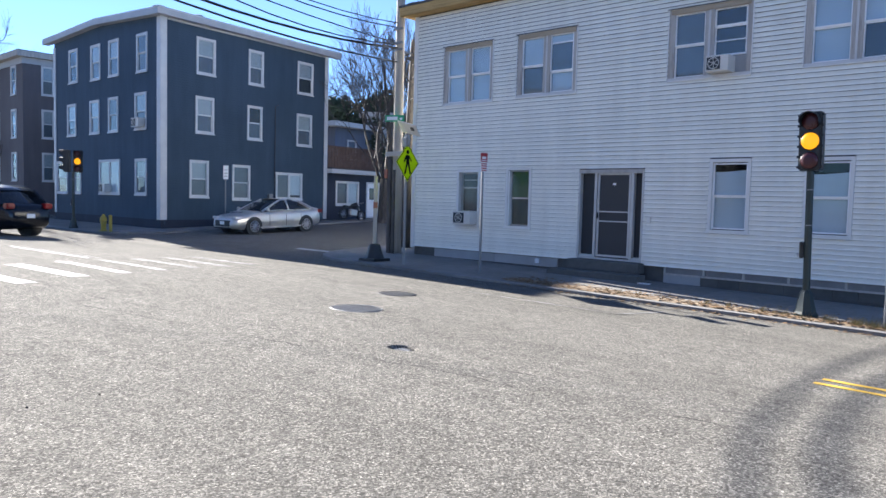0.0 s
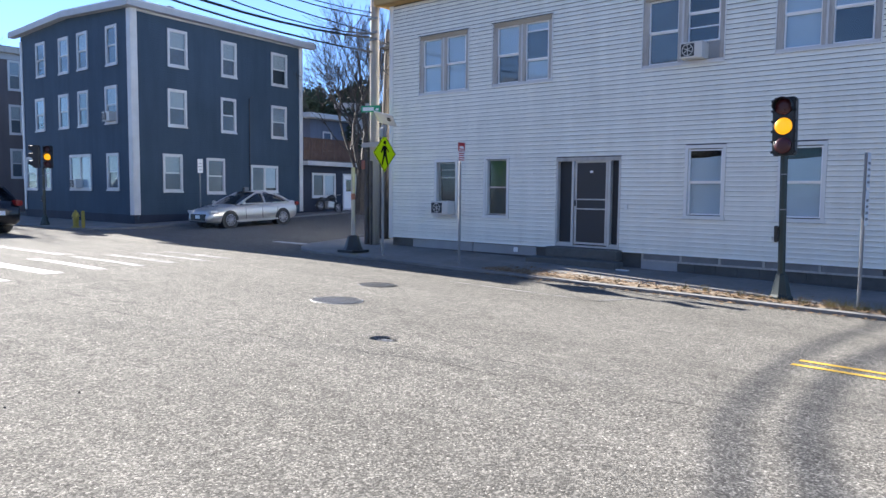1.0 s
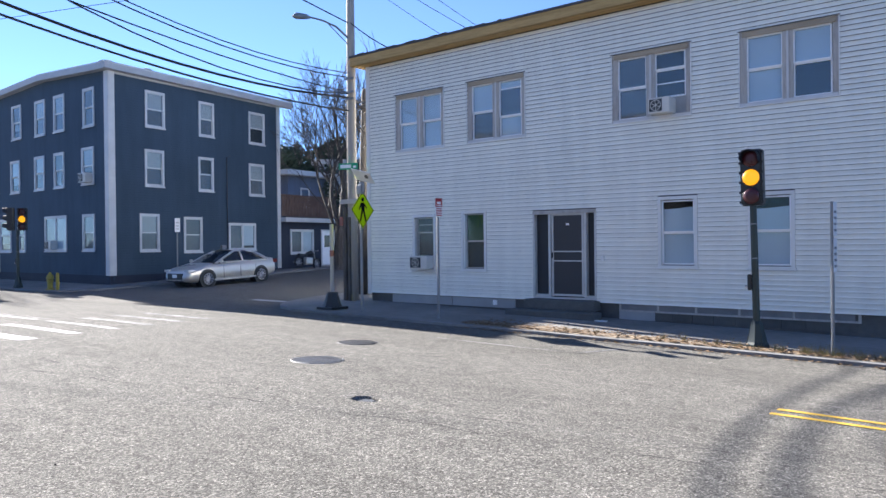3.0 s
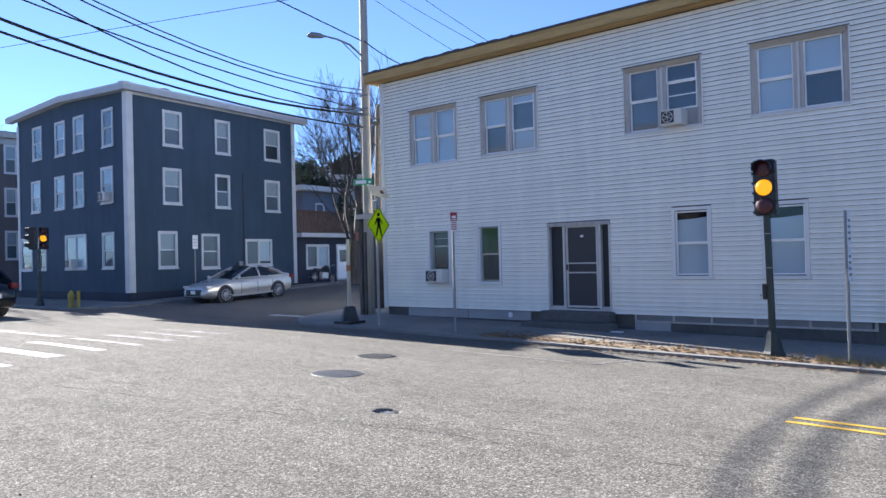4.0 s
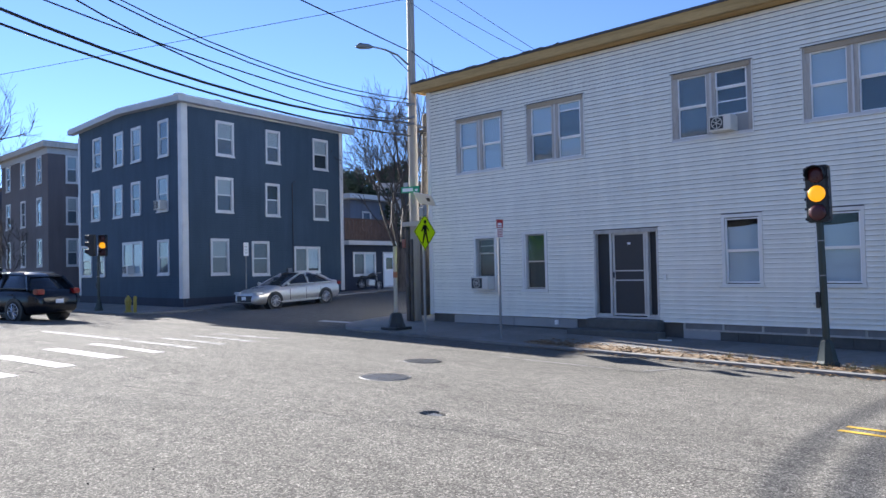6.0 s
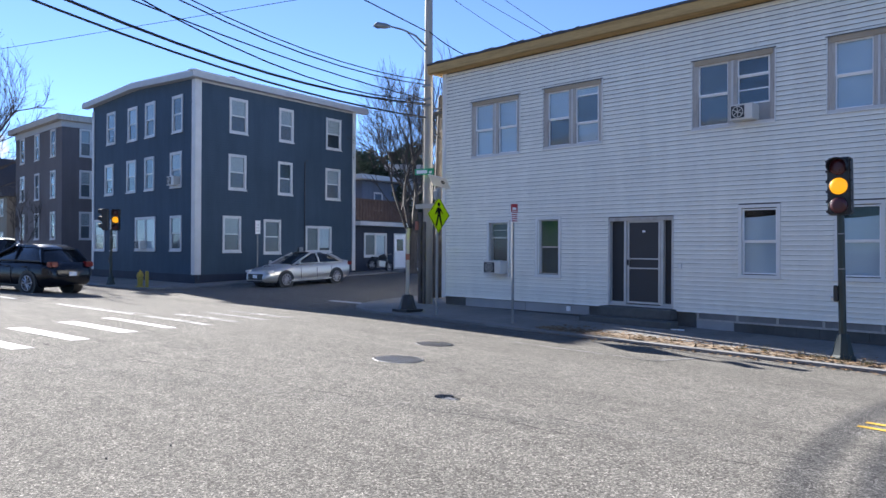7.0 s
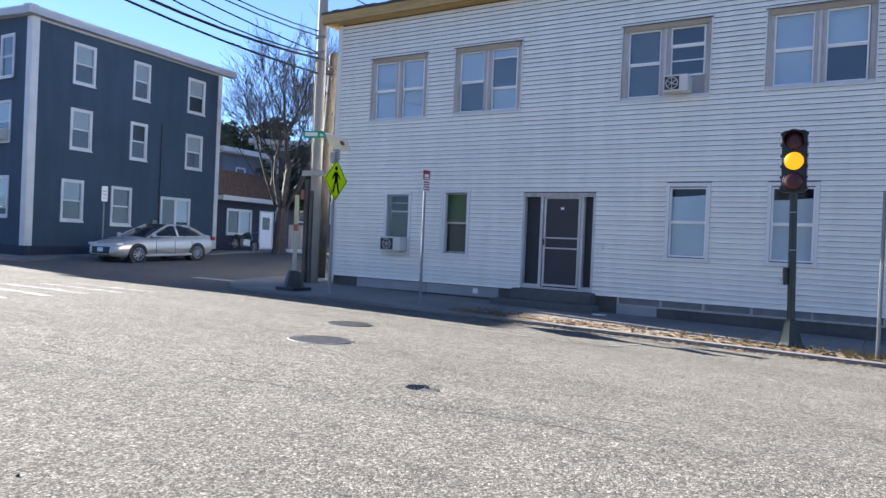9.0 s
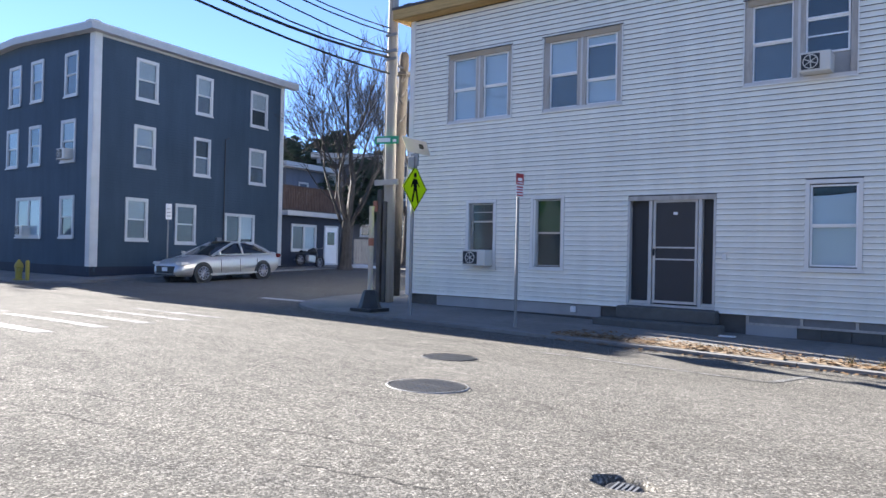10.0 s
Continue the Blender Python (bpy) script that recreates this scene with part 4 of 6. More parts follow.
plain_house("brown_house", "three-storey grey-brown house with a pale cornice", pose(-61.3, 17.3, 0), 9.8, 9.0, 9.95, BROWN, 3, 3, (1.0, 1.9), "flat", 3, 0.95, 0.8)
plain_house("beige_house", "weathered beige house with a dark gable roof", pose(-76.0, 18.5, 0), 8.0, 10.0, 5.9, BEIGE, 2, 3, (0.9, 1.5), 3.4, 3, 0.2, dormers=2)
plain_house("white_house", "pale two-storey house with a dark roof", pose(-88.0, 17.0, 0), 9.0, 10.0, 6.8, PALE, 2, 3, (0.9, 1.5), 2.6, 2, 0.8)
plain_house("grey_house", "dark grey flat-roofed house behind a bare tree", pose(-43.2, 39.1, 1.2, 0, 0, 45), 12.5, 9.0, 6.7, SLATE, 2, 5, (1.05, 1.75), "flat", 0, -0.1)


# unseen houses, added to shape window reflections and bounce onto the pale house
plain_house("plain_house", "unseen house added across the street for bounce and reflections", pose(6.0, -12.0, 0, 0, 0, 180), 14.0, 9.0, 7.6, BOUNCE_WALL, 2, 4, (0.95, 1.5), 2.4)
plain_house("plain_house", "unseen house added across the street for bounce and reflections", pose(-16.0, -12.0, 0, 0, 0, 180), 16.0, 9.0, 9.2, BOUNCE_WALL, 3, 4, (0.95, 1.5), "flat")
plain_house("plain_house", "unseen house added across the street for bounce and reflections", pose(24.0, -12.0, 0, 0, 0, 180), 14.0, 9.0, 8.4, BOUNCE_WALL, 2, 4, (0.95, 1.5), 2.4)


def low_shop():
    root = thing("low_shop", "low flat-roofed dark navy building with a wide window", "building", pose(-1.3, 20.5, 0))
    part("wall", holed_wall(16, -0.7, 3.55, [(2.2, 2.0, 0.7, 1.5)]), NAVY, root)
    part("side_wall", boxes((0, 0.2, 0.2, 9, -0.7, 3.55)), NAVY, root)
    part("back_wall", boxes((0.2, 16, 8.8, 9, -0.7, 3.55)), NAVY, root)
    part("parapet", boxes((-0.06, 16.1, -0.06, 9.1, 3.55, 3.7)), BLACK, root)
    w = part("window", frame_ring(2.06, 1.56, 0.08, -0.03, 0.05), TRIM, root, "wide shop window", at=pose(2.2, 0, 0.67))
    g = part("pane", boxes((-0.96, 0.96, 0.0, 0.006, 0.07, 1.49)), GLASS, w)
    g.visible_shadow = False
    part("goods", boxes((-0.7, 0.5, 0.12, 0.2, 0.1, 0.5)), HYDRANT, w, "yellow goods behind the glass")


low_shop()


# ---- street furniture ----
def turned(bm, profile, n=16, cx=0.0, cy=0.0):
    """A turned solid from (radius, z) pairs."""
    tube(bm, [(cx, cy, z) for _, z in profile], [r for r, _ in profile], n)
    return bm


def traffic_signal(name, label, x, y, z, lean=0.0, yaw=0.0, lit=(False, True, False), heads=((0.0, 0.0),), hooded=(True, True, True), spread=0.0):
    """Pedestal signal: flared cast base, post, and heads of three visored lenses."""
    root = thing(name, label, "traffic light", pose(x, y, z, 0, lean, 0))
    bm = bmesh.new()
    turned(bm, [(0.2, 0.0), (0.2, 0.06), (0.17, 0.1), (0.1, 0.42), (0.075, 0.46)], 8)
    part("base", bm, GREEN_BLACK, root, "flared cast-iron base")
    bm = bmesh.new()
    turned(bm, [(0.06, 0.46), (0.057, 2.5)], 14)
    part("post", bm, GREEN_BLACK, root)
    for zz in (1.55, 2.15):
        bm = bmesh.new()
        turned(bm, [(0.063, zz), (0.063, zz + 0.02)], 14)
        part("band", bm, STEEL, root)
    part("push_button", soften(boxes((-0.05, 0.05, -0.13, -0.06, 1.0, 1.28)), 0.015, 1), BLACK, root, "pedestrian push button box", at=pose(0, 0, 0, 0, 0, -75))
    bm = bmesh.new()
    tube(bm, [(0, -0.13, 1.06), (0, -0.17, 1.06)], [0.03, 0.03], 10)
    part("button", bm, ALU, root, at=pose(0, 0, 0, 0, 0, -75))
    for off, turn in heads:
        m = pose(off * math.cos(radians(spread)), off * math.sin(radians(spread)), 2.48, 0, 0, yaw + turn)
        hd = part("signal_head", soften(boxes((-0.18, 0.18, -0.1, 0.14, 0, 0.98)), 0.025, 2), BLACK, root, "black three-lens signal head", at=m)
        for i, on in enumerate(lit[::-1]):
            cz = 0.165 + i * 0.325
            bm = bmesh.new()
            tube(bm, [(0, -0.105, cz), (0, -0.125, cz), (0, -0.135, cz)], [0.142, 0.13, 0.06], 20)
            mat = (LENS_OFF if not on else (RED_ON if i == 2 else AMBER_ON))
            part("lens", bm, mat, hd, smooth=True)
            if not hooded[2 - i]:
                bm = bmesh.new()
                for j in range(24):
                    p, q = (2 * math.pi * (j + e) / 24 for e in (0, 1))
                    tube(bm, [(0.15 * math.cos(p), -0.106, cz + 0.15 * math.sin(p)), (0.15 * math.cos(q), -0.106, cz + 0.15 * math.sin(q))], [0.009, 0.009], 5, False)
                part("lens_ring", bm, BLACK, hd)
                continue
            # open-bottomed visor
            bm = bmesh.new()
            inner, outer = [], []
            for r, store in ((0.148, inner), (0.156, outer)):
                for yy, cut in ((-0.1, 0.0), (-0.27, 0.0)):
                    span = 250 if yy > -0.2 else 190
                    store.append([bm.verts.new((r * math.cos(radians(90 - span / 2 + span * j / 16)), yy, cz + r * math.sin(radians(90 - span / 2 + span * j / 16)))) for j in range(17)])
            for j in range(16):
                bm.faces.new((inner[0][j], inner[0][j + 1], inner[1][j + 1], inner[1][j]))
                bm.faces.new((outer[0][j], outer[1][j], outer[1][j + 1], outer[0][j + 1]))
                bm.faces.new((inner[1][j], inner[1][j + 1], outer[1][j + 1], outer[1][j]))
            part("visor", bm, BLACK, hd)
        lug = finish(boxes((-0.014, 0.014, -0.1, -0.05, -0.02, 0.02)), "lug", BLACK)
        for sx in (-0.187, 0.187):
            for j in range(6):
                part("lug", lug, BLACK, hd, at=pose(sx, 0, 0.06 + j * 0.172))
    return root


traffic_signal("traffic_light", "dark green pedestal traffic light with only amber lit", -3.45, 13.82, -0.33, -1.2, 2.0, hooded=(True, False, False))
traffic_signal("traffic_light", "far pedestal traffic light with two heads back to back", -33.9, 13.6, walk_z(-33.9, 13.6), 0, 0, heads=((-0.26, -35.0), (0.2, 58.0)), spread=66.0)


def sign_post(root, h, r=0.03):
    bm = bmesh.new()
    turned(bm, [(r, 0), (r, h)], 8)
    return part("post", bm, STEEL, root, "galvanised steel post")


def sign_plate(root, w, h, z, mat, y=-0.04, name="plate", label="", yaw=0):
    return part(name, soften(boxes((-w / 2, w / 2, y - 0.003, y, z, z + h)), 0.002, 1), mat, root, label, at=pose(0, 0, 0, 0, 0, yaw))


def no_parking_sign(x, y, z, h, yaw, label):
    root = thing("parking_sign", label, "street sign", pose(x, y, z))
    sign_post(root, h)
    p = sign_plate(root, 0.21, 0.2, h - 0.2, SIGN_RED, yaw=yaw, label="red upper sign panel")
    q = sign_plate(root, 0.21, 0.22, h - 0.43, SIGN_WHITE, yaw=yaw, label="white lower sign panel")
    part("writing_bar", boxes((-0.06, 0.06, -0.047, -0.044, h - 0.14, h - 0.08), (-0.08, 0.08, -0.047, -0.044, h - 0.18, h - 0.16)), SIGN_WHITE, p)
    part("writing_bar", boxes(*[(-0.085, 0.085, -0.047, -0.044, h - 0.26 - i * 0.05, h - 0.235 - i * 0.05) for i in range(4)]), SIGN_RED, q)
    return root


no_parking_sign(-10.52, 13.7, walk_z(-10.5, 13.7), 2.82, 80, "red and white parking sign on a thin steel post")


def bar_sign(x, y, z, h, yaw, label, tall=0.62):
    root = thing("street_sign", label, "street sign", pose(x, y, z))
    sign_post(root, h)
    p = sign_plate(root, 0.24, tall, h - tall, SIGN_WHITE, yaw=yaw)
    part("writing_bar", boxes(*[(-0.07, 0.07, -0.046, -0.044, h - tall + 0.12 + i * 0.14, h - tall + 0.15 + i * 0.14) for i in range(3)]), STEEL, p)
    return root


bar_sign(-29.6, 18.6, walk_z(-29.6, 18.6), 2.85, 78, "white street sign on a post beside the navy house")
# edge-on sign: its plate faces along the street
edge_on = thing("street_sign", "narrow street sign seen edge-on beside the pale house", "street sign", pose(-2.25, 13.75, walk_z(-2.25, 13.75)))
sign_post(edge_on, 2.5, 0.028)
for z in (1.34, 1.93):
    plate = sign_plate(edge_on, 0.3, 0.56, z, SIGN_WHITE, yaw=91)
    part("writing_bar", boxes(*[(-0.1, 0.1, -0.047, -0.044, z + 0.08 + i * 0.1, z + 0.12 + i * 0.1) for i in range(4)]), STEEL, plate)


def crossing_sign():
    x, y = -13.0, 13.66
    z = walk_z(x, y)
    root = thing("crossing_sign", "fluorescent yellow-green diamond crossing sign with solar panel on a post", "street sign", pose(x, y, z))
    sign_post(root, 3.25, 0.036)
    c, r = 2.6, 0.475
    m = pose(0.07, -0.01, c, 0, 0, 98)
    bm = bmesh.new()
    prism(bm, ((0, -r), (r, 0), (0, r), (-r, 0)), 0, 0.004)
    d = part("plate", bm, LIME, root, "yellow-green diamond plate", at=m)
    bm = bmesh.new()
    for k, (o, i) in enumerate(((r - 0.015, r - 0.042),)):
        for a in range(4):
            p0 = (o * math.sin(radians(90 * a)), o * math.cos(radians(90 * a)))
            p1 = (o * math.sin(radians(90 * a + 90)), o * math.cos(radians(90 * a + 90)))
            q0 = (i * math.sin(radians(90 * a)), i * math.cos(radians(90 * a)))
            q1 = (i * math.sin(radians(90 * a + 90)), i * math.cos(radians(90 * a + 90)))
            prism(bm, (p0, p1, q1, q0), -0.003, -0.001)
    part("border", bm, SIGN_BLACK, d)
    # walking symbol of plain bars
    bm = bmesh.new()
    tube(bm, [(0.0, -0.003, 0.225), (0.0, -0.001, 0.225)], [0.045, 0.045], 14)
    prism(bm, ((-0.055, 0.16), (0.05, 0.16), (0.06, -0.02), (-0.045, -0.02)), -0.003, -0.001)
    prism(bm, ((-0.055, 0.16), (-0.03, 0.1), (-0.1, 0.0), (-0.13, 0.02)), -0.003, -0.001)
    prism(bm, ((0.04, 0.16), (0.05, 0.1), (0.115, 0.02), (0.135, 0.045)), -0.003, -0.001)
    prism(bm, ((-0.045, -0.02), (0.01, -0.02), (-0.06, -0.25), (-0.105, -0.24)), -0.003, -0.001)
    prism(bm, ((0.0, -0.02), (0.06, -0.02), (0.12, -0.24), (0.075, -0.25)), -0.003, -0.001)
    for v in bm.verts:
        v.co.x, v.co.z = v.co.x * 1.3, v.co.z * 1.18
    part("symbol", bm, SIGN_BLACK, d, "black walking symbol")
    s = part("solar_panel", soften(boxes((-0.28, 0.28, -0.22, 0.22, -0.012, 0.012)), 0.006, 1), CORNER, root, "small tilted solar panel", at=pose(0.06, 0.02, 3.46, -36, 14, 12))
    part("junction_box", boxes((0.1, 0.18, -0.1, 0.0, -0.045, -0.0125)), BLACK, s)
    part("cells", boxes((-0.26, 0.26, -0.2, 0.2, 0.013, 0.016)), SOLAR, s)
    part("controller", soften(boxes((-0.08, 0.08, -0.08, 0.05, 3.0, 3.24)), 0.01, 1), STEEL, root, "pale controller box")
    part("bracket", boxes((-0.03, 0.16, -0.05, -0.02, 3.05, 3.3)), STEEL, root)


crossing_sign()


def ped_post():
    """Short pale post on a heavy black base."""
    x, y = -14.17, 13.72
    root = thing("ped_signal_post", "pale steel post on a heavy black cast base", "post", pose(x, y, walk_z(x, y)))
    part("plinth", soften(boxes((-0.3, 0.3, -0.3, 0.3, 0, 0.07)), 0.01, 1), BLACK, root)
    bm = bmesh.new()
    turned(bm, [(0.26, 0.07), (0.22, 0.16), (0.15, 0.42), (0.12, 0.46)], 8)
    part("base", bm, BLACK, root)
    bm = bmesh.new()
    turned(bm, [(0.055, 0.46), (0.055, 2.25)], 12)
    part("post", bm, CONC_POLE, root)
    bm = bmesh.new()
    turned(bm, [(0.06, 1.4), (0.06, 1.56)], 12)
    part("tape", bm, WORN_RED, root, "faded orange tape")


ped_post()


def utility_poles():
    x, y = -15.62, 15.92
    root = thing("utility_pole", "tall pale utility pole with a street lamp arm", "utility pole", pose(x, y, walk_z(x, y) - 0.1))
    bm = bmesh.new()
    turned(bm, [(0.16, 0), (0.145, 3), (0.122, 8), (0.1, 12.5)], 16)
    part("pole", bm, PALE_WOOD, root, smooth=True)
    bm = bmesh.new()
    tube(bm, [(0, -0.1, 7.98), (0.02, -0.6, 8.2), (0.05, -1.15, 8.25), (0.08, -1.75, 8.22)], [0.03, 0.03, 0.028, 0.025], 8)
    tube(bm, [(0, -0.1, 7.78), (0.04, -0.95, 8.22)], [0.014, 0.014], 6)
    part("lamp_arm", bm, STEEL, root)
    bm = bmesh.new()
    tube(bm, [(0.08, -1.68, 8.23), (0.09, -1.85, 8.2), (0.1, -2.15, 8.13), (0.11, -2.3, 8.06)], [0.05, 0.1, 0.12, 0.04], 12)
    for v in bm.verts:
        v.co.z = 8.16 + (v.co.z - 8.16) * 0.75
    part("lamp_head", bm, STEEL, root, "grey cobra-head street lamp", True)
    part("crossbar", boxes((-0.3, 0.45, -0.24, -0.19, 3.0, 3.14)), CONC_POLE, root, "pale timber crossbar")
    for z in (6.1, 6.3, 6.7):
        part("bracket", boxes((-0.05, 0.3, -0.22, -0.17, z, z + 0.06)), STEEL, root)
    part("cable_cover", soften(boxes((-0.24, -0.09, -0.2, -0.06, 0, 2.9)), 0.02, 1), WOOD_POLE, root)
    part("cable_cover", soften(boxes((-0.02, 0.08, -0.22, -0.14, 0, 2.6)), 0.015, 1), WOOD_POLE, root)
    part("meter_box", soften(boxes((-0.34, -0.2, -0.24, -0.12, 2.35, 2.62)), 0.02, 1), WORN_RED, root, "rusty red box")
    bm = bmesh.new()
    tube(bm, [(-0.12, -0.1, 2.8), (-0.11, -0.09, 6.2)], [0.014, 0.014], 6)
    part("riser", bm, CABLE, root)
    x, y = -16.75, 17.65
    old = thing("utility_pole", "older brown timber utility pole leaning beside the pale one", "utility pole", pose(x - 0.12, y - 0.1, walk_z(x, y) - 0.1, -0.2, 1.9, 0))
    bm = bmesh.new()
    turned(bm, [(0.2, 0), (0.17, 3), (0.13, 6.75), (0.09, 6.85)], 14)
    part("pole", bm, WOOD_POLE, old, smooth=True)
    part("pole_cap", boxes((-0.2, 0.25, -0.2, 0.2, 6.2, 6.28)), WOOD_POLE, old, "weathered bracket")
    for z in (4.9, 5.6, 6.0):
        bm = bmesh.new()
        tube(bm, [(0.1, -0.15, z), (0.35, -0.3, z + 0.03), (0.42, -0.3, z + 0.15)], [0.02, 0.02, 0.03], 6)
        part("insulator", bm, WOOD_POLE, old)
    far_pole = thing("utility_pole", "timber utility pole across the street", "utility pole", pose(-12.9, -6.25, 0))
    bm = bmesh.new()
    turned(bm, [(0.2, 0), (0.14, 13.6)], 12)
    part("pole", bm, WOOD_POLE, far_pole, smooth=True)


utility_poles()


def street_sign_blades():
    root = thing("street_name_sign", "small green street name sign on the utility pole", "street sign", pose(-15.55, 15.7, 3.88, 0, 0, 18))
    p = part("plate", soften(boxes((-0.32, 0.32, -0.02, -0.014, -0.09, 0.1)), 0.003, 1), SIGN_GREEN, root)
    part("writing_bar", boxes((-0.26, 0.1, -0.024, -0.021, -0.045, 0.055), (0.17, 0.26, -0.024, -0.021, -0.045, 0.02)), SIGN_WHITE, p)


street_sign_blades()


def cable(a, b, sag, r, label="black overhead cable"):
    n = 18
    a, b = Vector(a), Vector(b)
    bm = bmesh.new()
    pts = []
    for i in range(n + 1):
        f = i / n
        p = a.lerp(b, f)
        p.z -= 4 * sag * f * (1 - f)
        pts.append(p)
    tube(bm, pts, [r] * (n + 1), 6)
    ob = new("cable", finish(bm, "cable", CABLE, True))
    tagged(ob, label, "cable", "overhead cables")
    return ob


# the bundle across the street
FAR = (-12.9, -6.0)
for z0, z1, sag, r, thick in ((5.96, 9.31, 1.46, 0.03, "thick "), (5.56, 8.35, 1.03, 0.024, "thick "), (6.11, 8.78, 0.77, 0.016, ""),
                              (6.07, 13.14, 2.56, 0.017, ""), (6.69, 12.13, 1.96, 0.014, ""), (6.56, 12.0, 1.95, 0.016, ""), (8.2, 9.76, 0.0, 0.017, "")):
    cable((-15.6, 15.78, z0), (*FAR, z1), sag, r, thick + "black overhead cable across the street")
# onwards to the timber pole and the house
cable((-15.6, 15.85, 5.96), (-16.6, 17.5, 6.2), 0.05, 0.03, "thick black cable between two utility poles")
cable((-15.6, 15.85, 5.56), (-16.6, 17.5, 5.2), 0.08, 0.018, "black cable between two utility poles")
cable((-15.55, 15.85, 8.2), (-13.95, 15.8, 7.15), 0.05, 0.016, "black service cable to the pale house roof")
for xe, z in ((-12.05, 9.75), (-11.18, 10.2), (-10.86, 10.85)):
    cable((xe, 15.9, 7.17), (-15.6, 15.85, z), 0.04, 0.008, "thin service cable to the pale house roof")
cable((-43.5, -1.6, 6.9), (5.9, 22.1, 9.3), 0.0, 0.008, "thin lone cable high over the street")


def hydrant():
    x, y = -30.9, 13.65
    root = thing("fire_hydrant", "faded yellow fire hydrant between guard posts", "hydrant", pose(x, y, walk_z(x, y)))
    bm = bmesh.new()
    turned(bm, [(0.17, 0), (0.17, 0.04), (0.11, 0.06), (0.11, 0.42), (0.15, 0.44), (0.15, 0.48), (0.12, 0.58), (0.06, 0.66), (0.03, 0.72)], 14)
    part("barrel", bm, HYDRANT, root, smooth=False)
    for s in (-1, 1):
        bm = bmesh.new()
        tube(bm, [(s * 0.1, 0, 0.36), (s * 0.2, 0, 0.36)], [0.06, 0.06], 10)
        part("outlet_cap", bm, HYDRANT, root)
    post = thing("bollard", "yellow steel guard post beside the hydrant", "bollard", pose(x + 0.45, y + 0.1, walk_z(x, y)))
    bm = bmesh.new()
    turned(bm, [(0.07, 0), (0.07, 0.66), (0.04, 0.7)], 10)
    part("post", bm, HYDRANT, post)


hydrant()


# ---- road markings and covers ----
def strip(bm, outline, lift=0.006, n=4):
    """A painted patch laid on the road: corners (a, b, c, d), split along a-b."""
    a, b, c, d = (Vector(p) for p in outline)
    rows = []
    for i in range(n + 1):
        f = i / n
        rows.append([bm.verts.new((p.x, p.y, road_z(p.x, p.y) + lift)) for p in (a.lerp(b, f), a.lerp(b, f).lerp(d.lerp(c, f), 0.5), d.lerp(c, f))])
    for r, s in zip(rows, rows[1:]):
        for k in range(2):
            bm.faces.new((r[k], s[k], s[k + 1], r[k + 1]))


def marking(name, label, outline, mat, n=6, group=""):
    bm = bmesh.new()
    strip(bm, outline, 0.006, n)
    return tagged(new(name, finish(bm, name, mat)), label, "road marking", group, "structure")


for k in range(-2, 8):
    xl, yl, xr, yr = -13.3 - 0.5 * k, 3.12 + 0.965 * k, -11.13 - 0.435 * k, 3.44 + 0.93 * k
    t = 0.15 if k < 3 else 0.12
    marking("crosswalk_bar", "worn white crosswalk bar on the asphalt", ((xl, yl - t), (xr, yr - t), (xr, yr + t), (xl, yl + t)), ROAD_WHITE if k < 4 else ROAD_WORN, 6, "crosswalk bars")
marking("lane_line", "worn white lane line", ((-19.9, 6.68), (-15.8, 6.92), (-15.8, 7.03), (-19.9, 6.8)), ROAD_WHITE)
marking("lane_line", "worn white lane line", ((-19.9, 6.95), (-15.8, 7.19), (-15.8, 7.25), (-19.9, 7.02)), ROAD_WORN)
marking("lane_line", "worn white lane line", ((-24.6, 6.3), (-22.4, 6.42), (-22.4, 6.56), (-24.6, 6.44)), ROAD_WHITE)
for y in (8.12, 8.42):
    marking("centre_line", "double yellow centre line", ((-1.78, y - 0.05), (30, y - 0.05), (30, y + 0.05), (-1.78, y + 0.05)), ROAD_YELLOW, 30, "centre lines")
marking("parking_line", "thin white parking line", ((-8.7, 11.12), (-5.5, 11.12), (-5.5, 11.18), (-8.7, 11.18)), ROAD_FAINT)
marking("parking_line", "thin white parking line", ((-5.6, 11.2), (-5.42, 12.5), (-5.32, 12.5), (-5.5, 11.2)), ROAD_WORN, 4)
marking("stop_line", "worn white stop line in the side street", ((-19.5, 15.0), (-17.0, 15.0), (-17.0, 15.3), (-19.5, 15.3)), ROAD_WHITE)


